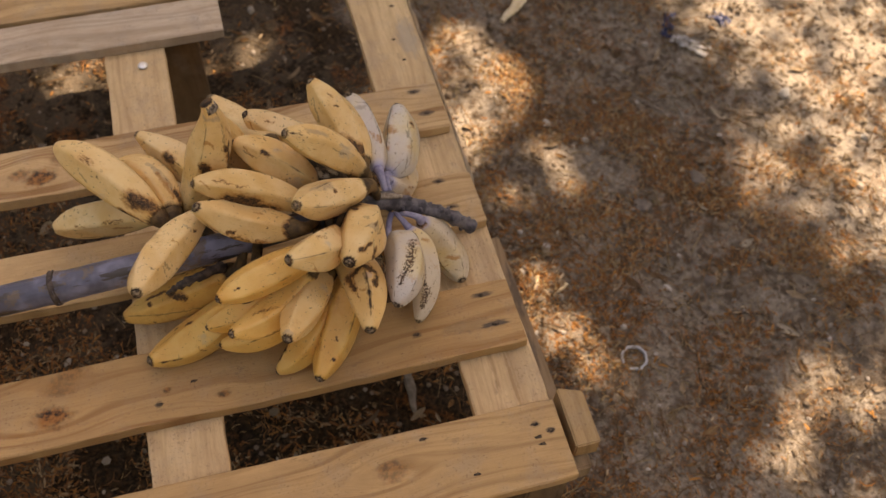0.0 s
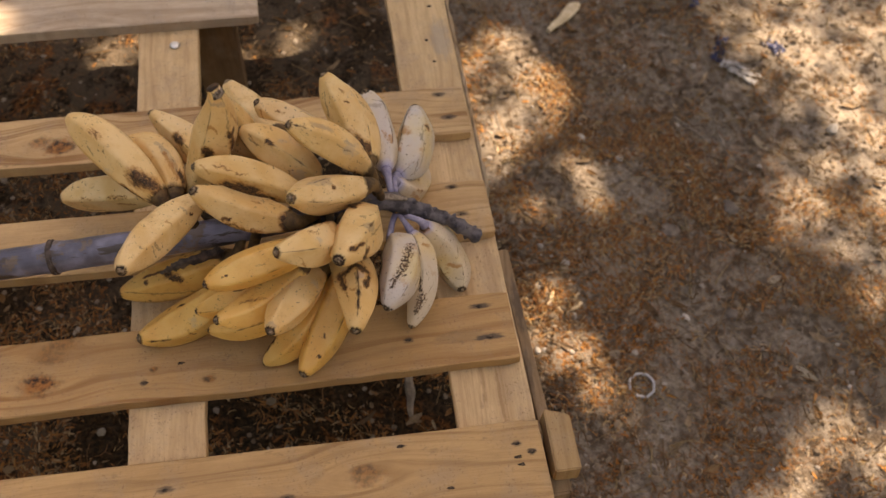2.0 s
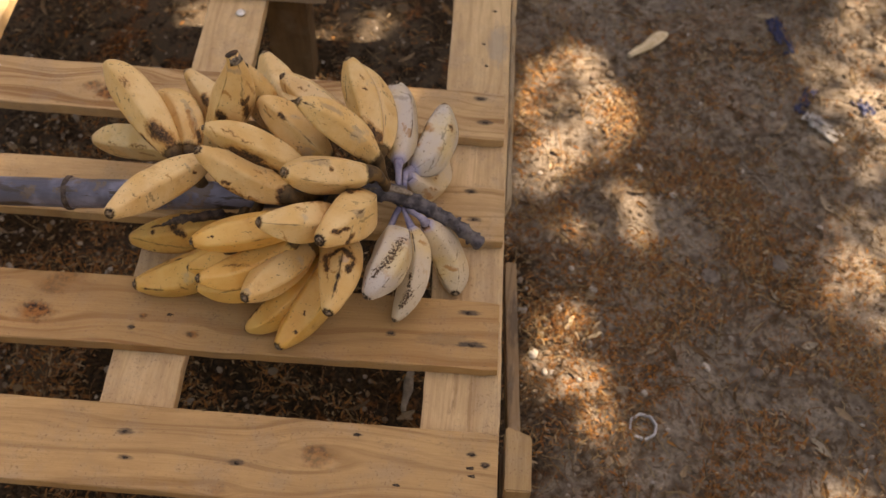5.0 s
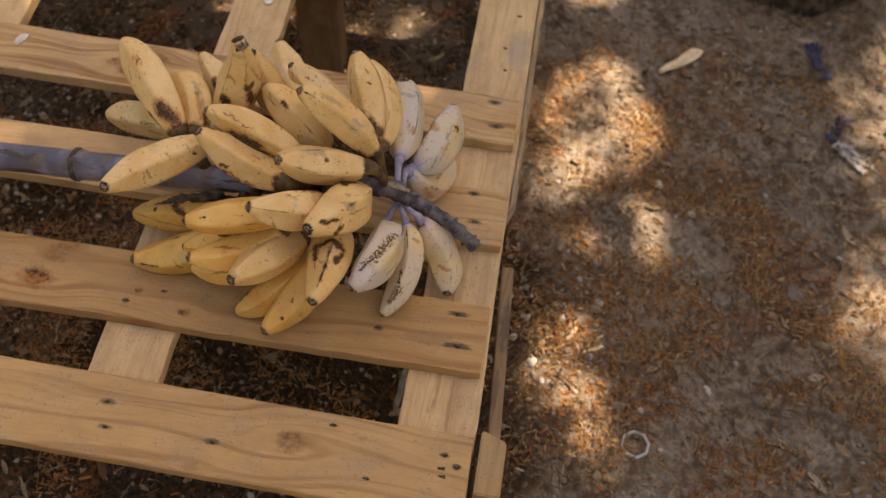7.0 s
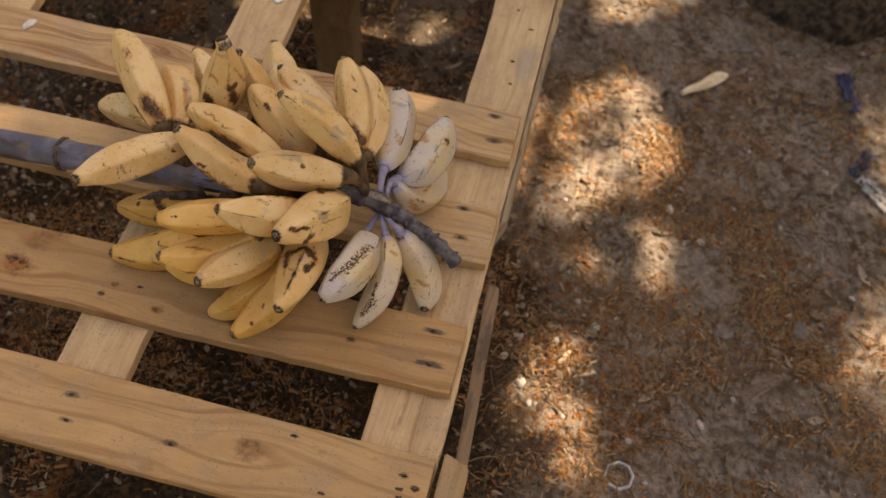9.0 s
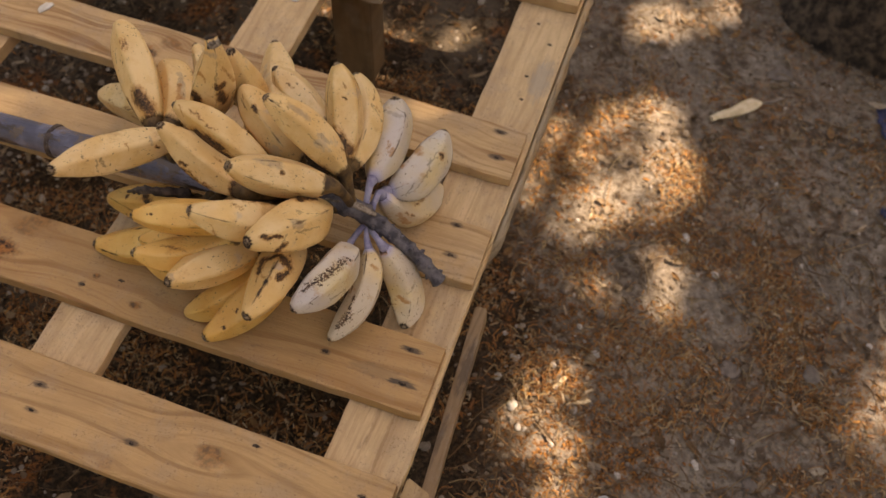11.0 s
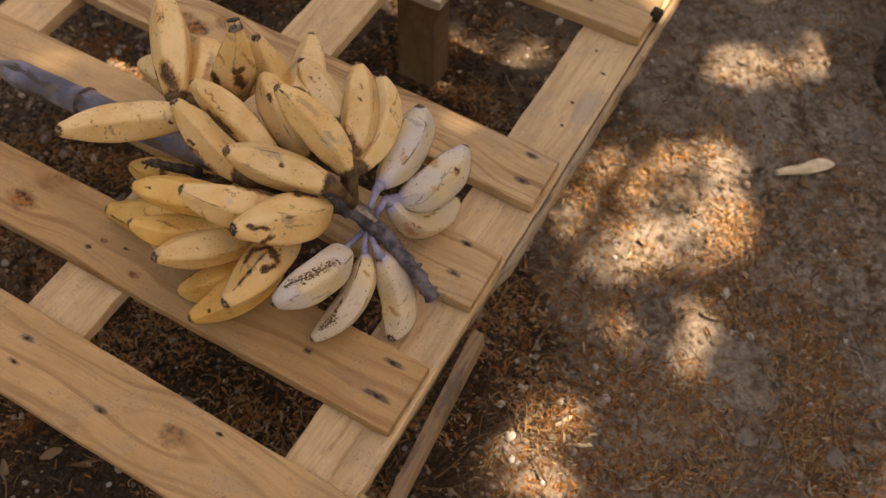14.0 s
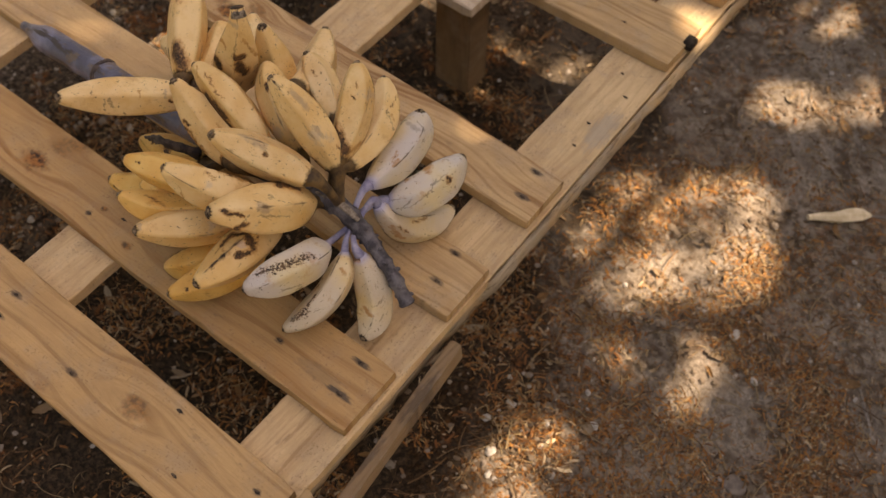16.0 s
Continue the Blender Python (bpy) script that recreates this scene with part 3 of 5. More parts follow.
def nail(x, y, z=TOP, r=0.0042):
    bm = bmesh.new()
    bmesh.ops.create_cone(bm, cap_ends=True, segments=13, radius1=r, radius2=r * 0.8, depth=0.0025)
    for v in bm.verts:
        k = 1 + 0.9 * noise.noise(Vector((v.co.x * 500, v.co.y * 400, x * 90 + y * 50)))
        v.co = Vector((v.co.x * 1.7 * k, v.co.y * 0.75 * k, v.co.z))
    bmesh.ops.transform(bm, matrix=pose(x, y, z - 0.0006), verts=bm.verts)
    part("nail", bm, NAIL, pallet)


for x, y in ((-0.037, 0.068), (-0.031, 0.020), (-0.141, 0.029), (-0.044, 0.274), (-0.037, 0.224), (-0.037, 0.457), (-0.028, 0.409), (-0.008, -0.147), (-0.025, -0.134), (-0.026, -0.152), (-0.024, -0.162)):
    nail(x, y, r=0.0035)
for x, y in ((-0.460, -0.135), (-0.452, -0.168), (-0.315, -0.165), (-0.115, -0.180), (-0.17, -0.118), (-0.487, 0.012), (-0.44, 0.034), (-0.20, 0.82), (-0.10, 0.80)):
    nail(x, y, r=0.003)
for x, y in ((-0.035, 0.60), (-0.02, 0.68), (-0.05, 0.72), (-0.03, 0.55)):
    nail(x, y, TOP - TH, 0.0025)

STEEL = plain("zinc", (0.62, 0.6, 0.58), (0.75, 0.73, 0.7), 200.0, 0.4, 0.7)
sc = bmesh.new()
bmesh.ops.create_uvsphere(sc, u_segments=16, v_segments=8, radius=0.0085)
for v in sc.verts:
    v.co.z = v.co.z * 0.4 if v.co.z > 0 else v.co.z * 0.3
sc.verts.ensure_lookup_table()
for v in sc.verts:
    if v.co.xy.length < 0.002 and v.co.z > 0:
        v.co.z -= 0.0015
bmesh.ops.transform(sc, matrix=pose(-0.4515, 0.632, TOP - TH + 0.003), verts=sc.verts)
part("screw", sc, STEEL, pallet, "pale zinc screw head")

# ---- banana bunch ----
YELLOW = ("peel_yellow", (0.745, 0.45, 0.152), (0.68, 0.35, 0.093), 0.66, 0.0)
SPOTTED = ("peel_bruised", (0.74, 0.503, 0.238), (0.665, 0.39, 0.142), 0.66, 0.04)
CREAM = ("peel_cream", (0.755, 0.53, 0.268), (0.685, 0.415, 0.158), 0.67, 0.08)
BUFF = ("peel_waxy_buff", (0.66, 0.50, 0.275), (0.61, 0.42, 0.185), 0.68, 0.46)
PALE = ("peel_waxy", (0.63, 0.51, 0.31), (0.58, 0.43, 0.21), 0.68, 0.72)
RIPE = ("peel_overripe", (0.70, 0.40, 0.125), (0.60, 0.28, 0.07), 0.64, 0.0)
STUB = plain("dry_flower_end", (0.030, 0.018, 0.012), (0.30, 0.215, 0.14), 260.0, 0.95)
STALK = plain("stalk_dark", (0.025, 0.019, 0.018), (0.10, 0.072, 0.06), 90.0, 0.7)
# Necks are darkened to stand for the shade where the fruits meet.
NECK = plain("fruit_neck_shaded", (0.050, 0.030, 0.017), (0.17, 0.10, 0.042), 50.0, 0.7)
STALKP = plain("stalk_lilac", (0.17, 0.165, 0.27), (0.36, 0.345, 0.44), 60.0, 0.6)
CUT = plain("cut_neck", (0.30, 0.25, 0.205), (0.035, 0.024, 0.018), 180.0, 0.9)
STEM = Mat("stem_skin", 0.36, 0.5)
sp = STEM.obj()
sx, sy, sz = STEM.sep(sp)
sn = STEM.noise(STEM.comb(STEM.math("MULTIPLY", sx, 14.0), STEM.math("MULTIPLY", sy, 70.0), STEM.math("MULTIPLY", sz, 70.0)), 1.0, 5.0, 0.65)
scol = STEM.mix(STEM.step(STEM.noise(sp, 22.0, 3.0), 0.35, 0.65), (0.070, 0.072, 0.105), (0.19, 0.195, 0.275))
scol = STEM.mix(STEM.step(sn, 0.56, 0.63), scol, (0.05, 0.036, 0.03))
scol = STEM.mix(STEM.math("MULTIPLY", STEM.step(STEM.noise(sp, 30.0, 4.0, 0.65), 0.54, 0.62), 0.75), scol, (0.15, 0.10, 0.062))
STEM.bump(sn, 0.7, 0.004)
STEM = STEM.done(scol)
WOODY = plain("dry_bark", (0.13, 0.10, 0.078), (0.30, 0.24, 0.185), 180.0, 0.9, 0.0, 0.8)
RACHIS = plain("rachis_bark", (0.045, 0.040, 0.046), (0.145, 0.130, 0.138), 70.0, 0.8, 0.0, 0.6)

bunch = tagged(empty("banana_bunch", (-0.3, 0.15, TOP)), "ripe yellow banana bunch on its stalk, lying on pallet boards", "banana bunch")
bpy.context.view_layer.update()


def under(ob, parent):
    ob.parent = parent
    ob.matrix_parent_inverse = parent.matrix_world.inverted()
    return ob


AXIS = [(-0.755, 0.154, 0.456), (-0.665, 0.156, 0.460), (-0.58, 0.158, 0.463), (-0.44, 0.163, 0.467), (-0.30, 0.170, 0.474), (-0.20, 0.176, 0.483), (-0.160, 0.180, 0.484),
        (-0.125, 0.179, 0.468), (-0.095, 0.172, 0.456), (-0.06, 0.163, 0.438), (-0.028, 0.152, 0.414)]


def build_stem():
    path = smooth_path(AXIS[:6], 8)
    rad = []
    for p in path:
        r = 0.0195 - 0.004 * smooth01((p.x + 0.45) / 0.25)
        r += 0.0022 * math.exp(-((p.x + 0.58) / 0.005) ** 2)      # leaf-scar ring
        r *= 0.35 + 0.65 * smooth01((p.x + 0.752) / 0.05)         # slanting cut
        rad.append(r)
    st = part("stem", tube(path, rad, 20, 0.05), STEM, None, "bluish grey stem with a leaf-scar ring")
    under(st, bunch)
    rg = [p for p in smooth_path([(-0.586, 0.1578, 0.4627), (-0.581, 0.158, 0.463), (-0.577, 0.1582, 0.4632)], 3)]
    ring = part("scar_ring", tube(rg, [0.0206, 0.0228, 0.0236, 0.0222, 0.0232, 0.0216, 0.0200], 24, 0.10, 3.0), STALK, None, "dark raised leaf-scar ring")
    under(ring, st)
    # the thin end, with knobs where flowers sat
    path = smooth_path(AXIS[5:], 9)
    rad = []
    for i, p in enumerate(path):
        t = i / (len(path) - 1)
        rad.append(0.0138 - 0.0050 * smooth01(t * 1.3) + 0.0024 * (i % 6 == 2) + 0.0010 * (i % 6 == 1) - 0.0004 * (i % 6 == 4))
    ra = part("rachis", tube(path, rad, 14, 0.14, 5.0), RACHIS, None, "dark knobbly flower stalk")
    under(ra, bunch)
    top = [p + Vector((0.0, -0.002, 0.0115)) for p in smooth_path(AXIS[5:8], 6)]
    strip = tube(top, [0.0030 + 0.0025 * math.sin(math.pi * i / (len(top) - 1)) for i in range(len(top))], 9, 0.25, 8.0)
    for v in strip.verts:
        v.co.z = 0.4 * v.co.z + 0.6 * (0.4955 - 0.10 * max(0.0, v.co.x + 0.16))
    under(part("bark_strip", strip, WOODY, None, "dry tan strip of woody bark"), ra)
    rng = random.Random(4)
    for k in range(18):
        i = 18 + k * (len(path) - 20) // 18
        a = k * 2.4 + rng.uniform(-0.4, 0.4)
        d = (path[i + 1] - path[i]).normalized()
        s = d.cross(Vector((0, 0, 1))).normalized()
        n = s * math.cos(a) + d.cross(s) * math.sin(a)
        p = path[i] + n * rad[i] * 0.8
        kb = tube([p, p + n * 0.003, p + n * 0.0055 + d * 0.0015], [0.0038, 0.0030, 0.0014], 7, 0.2, k)
        under(part("knob", kb, RACHIS, None), ra)


build_stem()
husk = smooth_path([(-0.372, 0.140, 0.462), (-0.392, 0.124, 0.478), (-0.408, 0.116, 0.486), (-0.425, 0.114, 0.480), (-0.436, 0.114, 0.474), (-0.447, 0.113, 0.468)], 4)
under(part("dried_bract", tube(husk, [0.0052 * (1 - (i / (len(husk) - 1)) ** 1.6) + 0.0010 + 0.0014 * (i % 3 == 1) for i in range(len(husk))], 11, 0.75, 2.0), STALK, None, "black shrivelled bract hanging from the stem"), bunch)
AXV = smooth_path(AXIS, 6)


PEELS = {}


def peel(skin, marks, turn, length, girth):
    """One material for a kind of peel, or one of its own for a fruit with blemishes."""
    key = (skin[0], marks)
    if key not in PEELS:
        PEELS[key] = banana_skin(*skin, marks, turn, length, girth)
    return PEELS[key]


def banana(tip, mid, base, r, skin, stalk=None, turn=0.0, neck=0.55, to=None, marks=(), cut=False):
    """One fruit from its flower end to its neck, five-ridged, with a stub and a stalk to the stem."""
    tip, mid, base = Vector(tip), Vector(mid), Vector(base)
    ctrl = 2 * mid - (tip + base) / 2
    r *= 1.20 if stalk else 1.13
    base = base + (base - mid).normalized() * (0.010 if stalk else 0.012)
    NL, NS = 28, 40
    bm = bmesh.new()
    uvl = bm.loops.layers.uv.new("UVMap")
    d0 = (base - tip).normalized()
    side = d0.cross(Vector((0.2, 0.1, 1.0))).normalized()
    rows = []
    sd = tip.x * 37 + tip.y * 53
    for i in range(NL + 1):
        s = i / NL
        t = s + 0.06 * math.sin(2 * math.pi * s) * -1
        c = tip * (1 - t) ** 2 + ctrl * 2 * t * (1 - t) + base * t * t
        d = (2 * (1 - t) * (ctrl - tip) + 2 * t * (base - ctrl)).normalized()
        side = (side - d * side.dot(d)).normalized()
        up = d.cross(side)
        body = 0.24 + 0.76 * math.sin(min(1.0, t / (0.36 if stalk else 0.45)) * math.pi / 2) ** 0.76
        if cut:
            body = 0.30 + 0.70 * smooth01(t / 0.62)
        tail = 1.0 - (1.0 - neck) * (max(0.0, t - (0.62 if stalk else 0.55)) / (0.38 if stalk else 0.45)) ** (2.6 if stalk else 2.0)
        rr = r * body * tail
        full = smooth01(t / 0.15) * (1 - 0.6 * smooth01((t - 0.8) / 0.2)) * (0.72 if stalk else 0.92)
        row = []
        for j in range(NS):
            a = 2 * math.pi * j / NS
            ph = (a * 5 / (2 * math.pi)) % 1.0 - 0.5
            ang = math.cos(math.pi / 5) / math.cos(ph * 2 * math.pi / 5)
            k = 1.0 - full * 1.15 * (1.0 - (ang / 1.0)) + full * 0.07
            k = k * (1 + 0.025 * noise.noise(Vector((math.cos(a), math.sin(a), t * 3 + sd))))
            row.append(bm.verts.new(c + (side * math.cos(a + turn) + up * math.sin(a + turn)) * rr * k))
        rows.append(row)
    for i in range(NL):
        for j in range(NS):
            f = bm.faces.new((rows[i][j], rows[i][(j + 1) % NS], rows[i + 1][(j + 1) % NS], rows[i + 1][j]))
            for lp, (uu, vv) in zip(f.loops, ((j, i), (j + 1, i), (j + 1, i + 1), (j, i + 1))):
                lp[uvl].uv = (uu / NS + 0.1, vv / NL)
    bm.faces.new(rows[0])
    bm.faces.new(rows[-1][::-1])
    bmesh.ops.recalc_face_normals(bm, faces=bm.faces)
    ob = under(part("banana", bm, peel(skin, marks, turn, (ctrl - tip).length + (base - ctrl).length, 5.4 * r)), bunch)
    d = (tip - ctrl).normalized()
    if cut:
        st = tube([tip - d * 0.012, tip - d * 0.006, tip - d * 0.0005, tip, tip - d * 0.003], [r * 0.34, r * 0.315, r * 0.29, r * 0.22, r * 0.08], 12, 0.12, sd)
        under(part("flower_end", st, CUT, None, "grey dried tip with a hollow end"), ob)
    else:
        st = tube([tip - d * 0.003, tip, tip + d * 0.0022, tip + d * 0.0026, tip + d * 0.0012], [r * 0.17, r * 0.18, r * 0.14, r * 0.10, r * 0.04], 9, 0.45, sd)
        under(part("flower_end", st, STUB, None, "dry dark brown flower end"), ob)
    a = Vector(to) if to else min(AXV, key=lambda q: (q - base - Vector((0.03, 0, 0))).length)
    d = (base - ctrl).normalized()
    pts = smooth_path([base - d * 0.004, base + d * 0.012, base + d * 0.01 + (a - base) * 0.55, a], 4)
    rr = [r * neck * (1.0 - (0.45 if stalk else 0.55) * smooth01(1.8 * i / (len(pts) - 1))) for i in range(len(pts))]
    under(part("fruit_stalk", tube(pts, rr, 12, 0.08, sd), stalk or NECK), ob)
    return ob


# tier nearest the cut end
banana((-0.547, 0.312, 0.552), (-0.493, 0.258, 0.545), (-0.445, 0.201, 0.527), 0.0233, SPOTTED, turn=0.3,
       marks=(("k", 0.78, -45, 0.90, -73, 6.3), ("k", 0.70, 22, 0.91, 24, 2.3), ("g", 0.68, -164, 0.89, -168, 2.3), ("s", 0.37, -63, 0.44, -63, 3.7), ("l", 0.40, -13, 0.45, -3, 0.9), ("s", 0.70, -21, 0.80, -60, 2.7), ("o", 0.96, -40, 1.00, -83, 4.0),))
banana((-0.584, 0.266, 0.443), (-0.522, 0.258, 0.459), (-0.454, 0.219, 0.499), 0.0225, CREAM, turn=0.9,
       marks=(("s", 0.62, -25, 0.76, -23, 2.4), ("s", 0.37, -29, 0.45, -21, 2.0), ("l", 0.33, 40, 0.56, 47, 1.0), ("o", 0.66, 8, 0.77, 25, 2.4),))
banana((-0.485, 0.299, 0.509), (-0.445, 0.266, 0.511), (-0.425, 0.214, 0.512), 0.0240, SPOTTED, turn=0.1,
       marks=(("g", 0.48, -96, 0.76, -115, 2.3), ("o", 0.61, -93, 0.88, -104, 3.3), ("g", 0.56, -96, 0.82, -113, 2.7), ("k", 0.81, -120, 0.92, -131, 2.2),))
banana((-0.450, 0.334, 0.523), (-0.396, 0.283, 0.509), (-0.381, 0.243, 0.525), 0.0203, CREAM, turn=0.5,
       marks=(("k", 0.39, -39, 0.47, -37, 3.1), ("s", 0.46, -20, 0.55, -5, 1.8),))
banana((-0.347, 0.232, 0.670), (-0.351, 0.224, 0.608), (-0.393, 0.223, 0.501), 0.0246, SPOTTED, turn=0.7, neck=0.6, cut=True,
       marks=(("g", 0.21, -132, 0.24, 113, 3.7), ("l", 0.29, 112, 0.47, 122, 1.0), ("o", 0.35, 86, 0.48, 42, 2.1), ("k", 0.50, 104, 0.57, 80, 2.9), ("k", 0.46, 115, 0.46, 84, 1.7), ("k", 0.56, 176, 0.59, 163, 2.6), ("o", 0.40, -178, 0.44, 158, 2.1),))
banana((-0.345, 0.262, 0.618), (-0.335, 0.264, 0.552), (-0.309, 0.252, 0.525), 0.0210, CREAM, turn=0.2)
banana((-0.460, 0.031, 0.608), (-0.436, 0.101, 0.566), (-0.394, 0.152, 0.550), 0.0211, CREAM, turn=0.25,
       marks=(("l", 0.33, -41, 0.34, -12, 0.8), ("l", 0.36, -45, 0.39, -14, 1.2), ("o", 0.55, -71, 0.54, -48, 1.7), ("g", 0.73, -77, 0.74, -55, 2.1), ("k", 0.77, -37, 0.79, -26, 1.3),))
# The fourth mark paints the hanging bract's dark shape and shadow onto the peel.
banana((-0.516, 0.142, 0.384), (-0.434, 0.146, 0.403), (-0.373, 0.141, 0.438), 0.0240, RIPE, turn=0.4,
       marks=(("l", 0.07, -50, 0.41, -5, 1.1), ("l", 0.41, -5, 0.66, 26, 0.9), ("k", 0.29, -72, 0.30, -59, 1.4), ("k", 0.46, -72, 0.54, -41, 2.2), ("k", 0.28, -91, 0.43, -87, 1.1),))
banana((-0.488, 0.062, 0.397), (-0.418, 0.083, 0.400), (-0.357, 0.083, 0.465), 0.0245, YELLOW, turn=0.8,
       marks=(("k", 0.47, -119, 0.52, -108, 2.2), ("k", 0.36, -147, 0.37, -147, 1.3), ("l", 0.10, -122, 0.36, -118, 0.7), ("s", 0.47, -31, 0.48, 0, 1.7),))
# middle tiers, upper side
# Its k marks paint a black bruise and the shaded gap to the next fruit.
banana((-0.383, 0.177, 0.595), (-0.326, 0.175, 0.573), (-0.270, 0.165, 0.541), 0.0197, SPOTTED, turn=0.6,
       marks=(("k", 0.38, 14, 0.55, 11, 4.9), ("k", 0.54, 40, 0.71, 41, 5.8), ("s", 0.24, -62, 0.37, -54, 2.5), ("o", 0.09, -63, 0.20, -18, 2.1), ("s", 0.41, -44, 0.47, -50, 1.2),))
banana((-0.384, 0.142, 0.595), (-0.336, 0.142, 0.545), (-0.287, 0.127, 0.540), 0.0215, SPOTTED, turn=0.15,
       marks=(("k", 0.24, 44, 0.41, 7, 1.3), ("s", 0.21, 43, 0.43, 5, 3.4), ("s", 0.41, 7, 0.69, 7, 3.4), ("k", 0.36, -4, 0.40, -11, 1.3), ("o", 0.45, 9, 0.68, 2, 2.5), ("k", 0.97, -59, 1.00, -1, 6.2), ("o", 0.53, -96, 0.62, -97, 1.7),))
banana((-0.270, 0.099, 0.618), (-0.231, 0.135, 0.572), (-0.191, 0.154, 0.552), 0.0212, CREAM, turn=0.9,
       marks=(("g", 0.26, -98, 0.42, -83, 3.6), ("k", 0.45, -63, 0.46, -60, 1.4), ("o", 0.62, -4, 0.68, 14, 1.6), ("l", 0.64, -105, 0.81, -97, 0.8), ("l", 0.40, -6, 0.51, -14, 0.6), ("o", 0.06, 28, 0.20, 64, 2.0), ("o", 0.86, -92, 0.98, -87, 1.2),))
banana((-0.326, 0.242, 0.580), (-0.282, 0.215, 0.564), (-0.248, 0.202, 0.530), 0.0216, SPOTTED, turn=0.3,
       marks=(("l", 0.20, -23, 0.33, -22, 1.3), ("k", 0.37, -55, 0.38, -56, 1.3), ("k", 0.41, -55, 0.41, -57, 0.8), ("s", 0.20, -40, 0.32, -18, 1.7), ("k", 0.36, -59, 0.39, -56, 1.2),))
banana((-0.265, 0.196, 0.634), (-0.219, 0.201, 0.588), (-0.184, 0.197, 0.545), 0.0203, SPOTTED, turn=0.35,
       marks=(("g", 0.25, -84, 0.39, -80, 3.7), ("k", 0.66, 49, 0.91, 30, 3.8), ("l", 0.46, -39, 0.61, -39, 0.6), ("g", 0.53, -63, 0.61, -70, 2.1), ("o", 0.74, -106, 0.82, -119, 1.5), ("s", 0.30, -6, 0.34, -11, 1.2), ("o", 0.86, 13, 1.00, 10, 2.1),))
banana((-0.306, 0.293, 0.571), (-0.271, 0.281, 0.549), (-0.225, 0.250, 0.548), 0.0187, CREAM, turn=0.7,
       marks=(("s", 0.36, -57, 0.47, -69, 1.8), ("o", 0.12, -17, 0.32, 29, 1.8),))
banana((-0.347, 0.371, 0.531), (-0.317, 0.318, 0.514), (-0.285, 0.252, 0.555), 0.0228, CREAM, turn=0.1,
       marks=(("l", 0.40, -18, 0.47, -2, 0.9),))
banana((-0.217, 0.293, 0.611), (-0.195, 0.261, 0.578), (-0.180, 0.216, 0.548), 0.0202, SPOTTED, turn=0.5,
       marks=(("k", 0.71, -32, 0.85, -87, 3.4), ("o", 0.76, -51, 0.97, -130, 3.8), ("s", 0.67, -22, 0.76, -55, 3.0), ("l", 0.24, -9, 0.47, 19, 0.9), ("s", 0.29, -81, 0.36, -88, 1.3), ("k", 0.43, -77, 0.44, -82, 0.8), ("o", 0.79, -161, 0.88, -161, 2.1), ("l", 0.36, -130, 0.52, -135, 0.6), ("k", 0.75, -12, 0.90, -107, 4.4), ("o", 0.94, -108, 0.75, -180, 3.6),))
banana((-0.210, 0.332, 0.557), (-0.180, 0.286, 0.532), (-0.172, 0.225, 0.528), 0.0204, CREAM, turn=0.8,
       marks=(("s", 0.38, -119, 0.22, -176, 1.2), ("o", 0.44, -135, 0.45, -150, 2.5), ("l", 0.21, -173, 0.36, -178, 0.8), ("l", 0.46, -122, 0.51, -165, 0.6),))
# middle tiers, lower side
banana((-0.223, 0.036, 0.574), (-0.195, 0.096, 0.539), (-0.189, 0.142, 0.505), 0.0268, SPOTTED, turn=0.2,
       marks=(("k", 0.11, -61, 0.17, -44, 2.3), ("k", 0.17, -47, 0.26, -39, 1.5), ("k", 0.21, 13, 0.29, -11, 1.5), ("l", 0.26, -5, 0.30, -39, 0.8), ("l", 0.36, -40, 0.56, -29, 0.8), ("l", 0.39, -38, 0.43, -27, 0.6), ("g", 0.36, -68, 0.39, -53, 3.4), ("k", 0.56, -123, 0.73, -113, 2.4), ("l", 0.45, -96, 0.43, -79, 0.6), ("o", 0.22, 31, 0.32, 16, 1.9),))
banana((-0.292, 0.040, 0.599), (-0.248, 0.069, 0.562), (-0.230, 0.109, 0.520), 0.0218, CREAM, turn=0.6,
       marks=(("s", 0.36, -97, 0.42, -80, 1.9), ("s", 0.43, -110, 0.55, -107, 1.5), ("o", 0.58, -105, 0.65, -109, 1.6), ("o", 0.23, -1, 0.30, 31, 1.2),))
banana((-0.380, 0.042, 0.543), (-0.323, 0.063, 0.540), (-0.264, 0.075, 0.546), 0.0196, YELLOW, turn=0.9,
       marks=(("l", 0.63, -151, 0.79, -155, 0.6), ("k", 0.25, -60, 0.26, -58, 0.8), ("k", 0.25, -59, 0.26, -54, 0.6),))
banana((-0.374, 0.014, 0.506), (-0.322, 0.041, 0.489), (-0.277, 0.070, 0.506), 0.0196, YELLOW, turn=0.3,
       marks=(("s", 0.31, -101, 0.51, -66, 2.0),))
banana((-0.393, 0.046, 0.428), (-0.324, 0.047, 0.445), (-0.273, 0.079, 0.466), 0.0191, YELLOW, turn=0.5)
banana((-0.311, -0.014, 0.515), (-0.279, 0.044, 0.489), (-0.256, 0.075, 0.483), 0.0226, SPOTTED, turn=0.75,
       marks=(("g", 0.04, -153, 0.03, -59, 1.6),))
banana((-0.331, 0.016, 0.380), (-0.280, 0.038, 0.411), (-0.242, 0.088, 0.434), 0.0194, YELLOW, turn=0.1)
banana((-0.282, -0.020, 0.404), (-0.242, 0.043, 0.420), (-0.217, 0.081, 0.460), 0.0234, YELLOW, turn=0.4,
       marks=(("l", 0.44, -165, 0.35, -130, 1.3), ("k", 0.38, -82, 0.37, -76, 0.8), ("k", 0.21, -63, 0.21, -55, 0.9),))
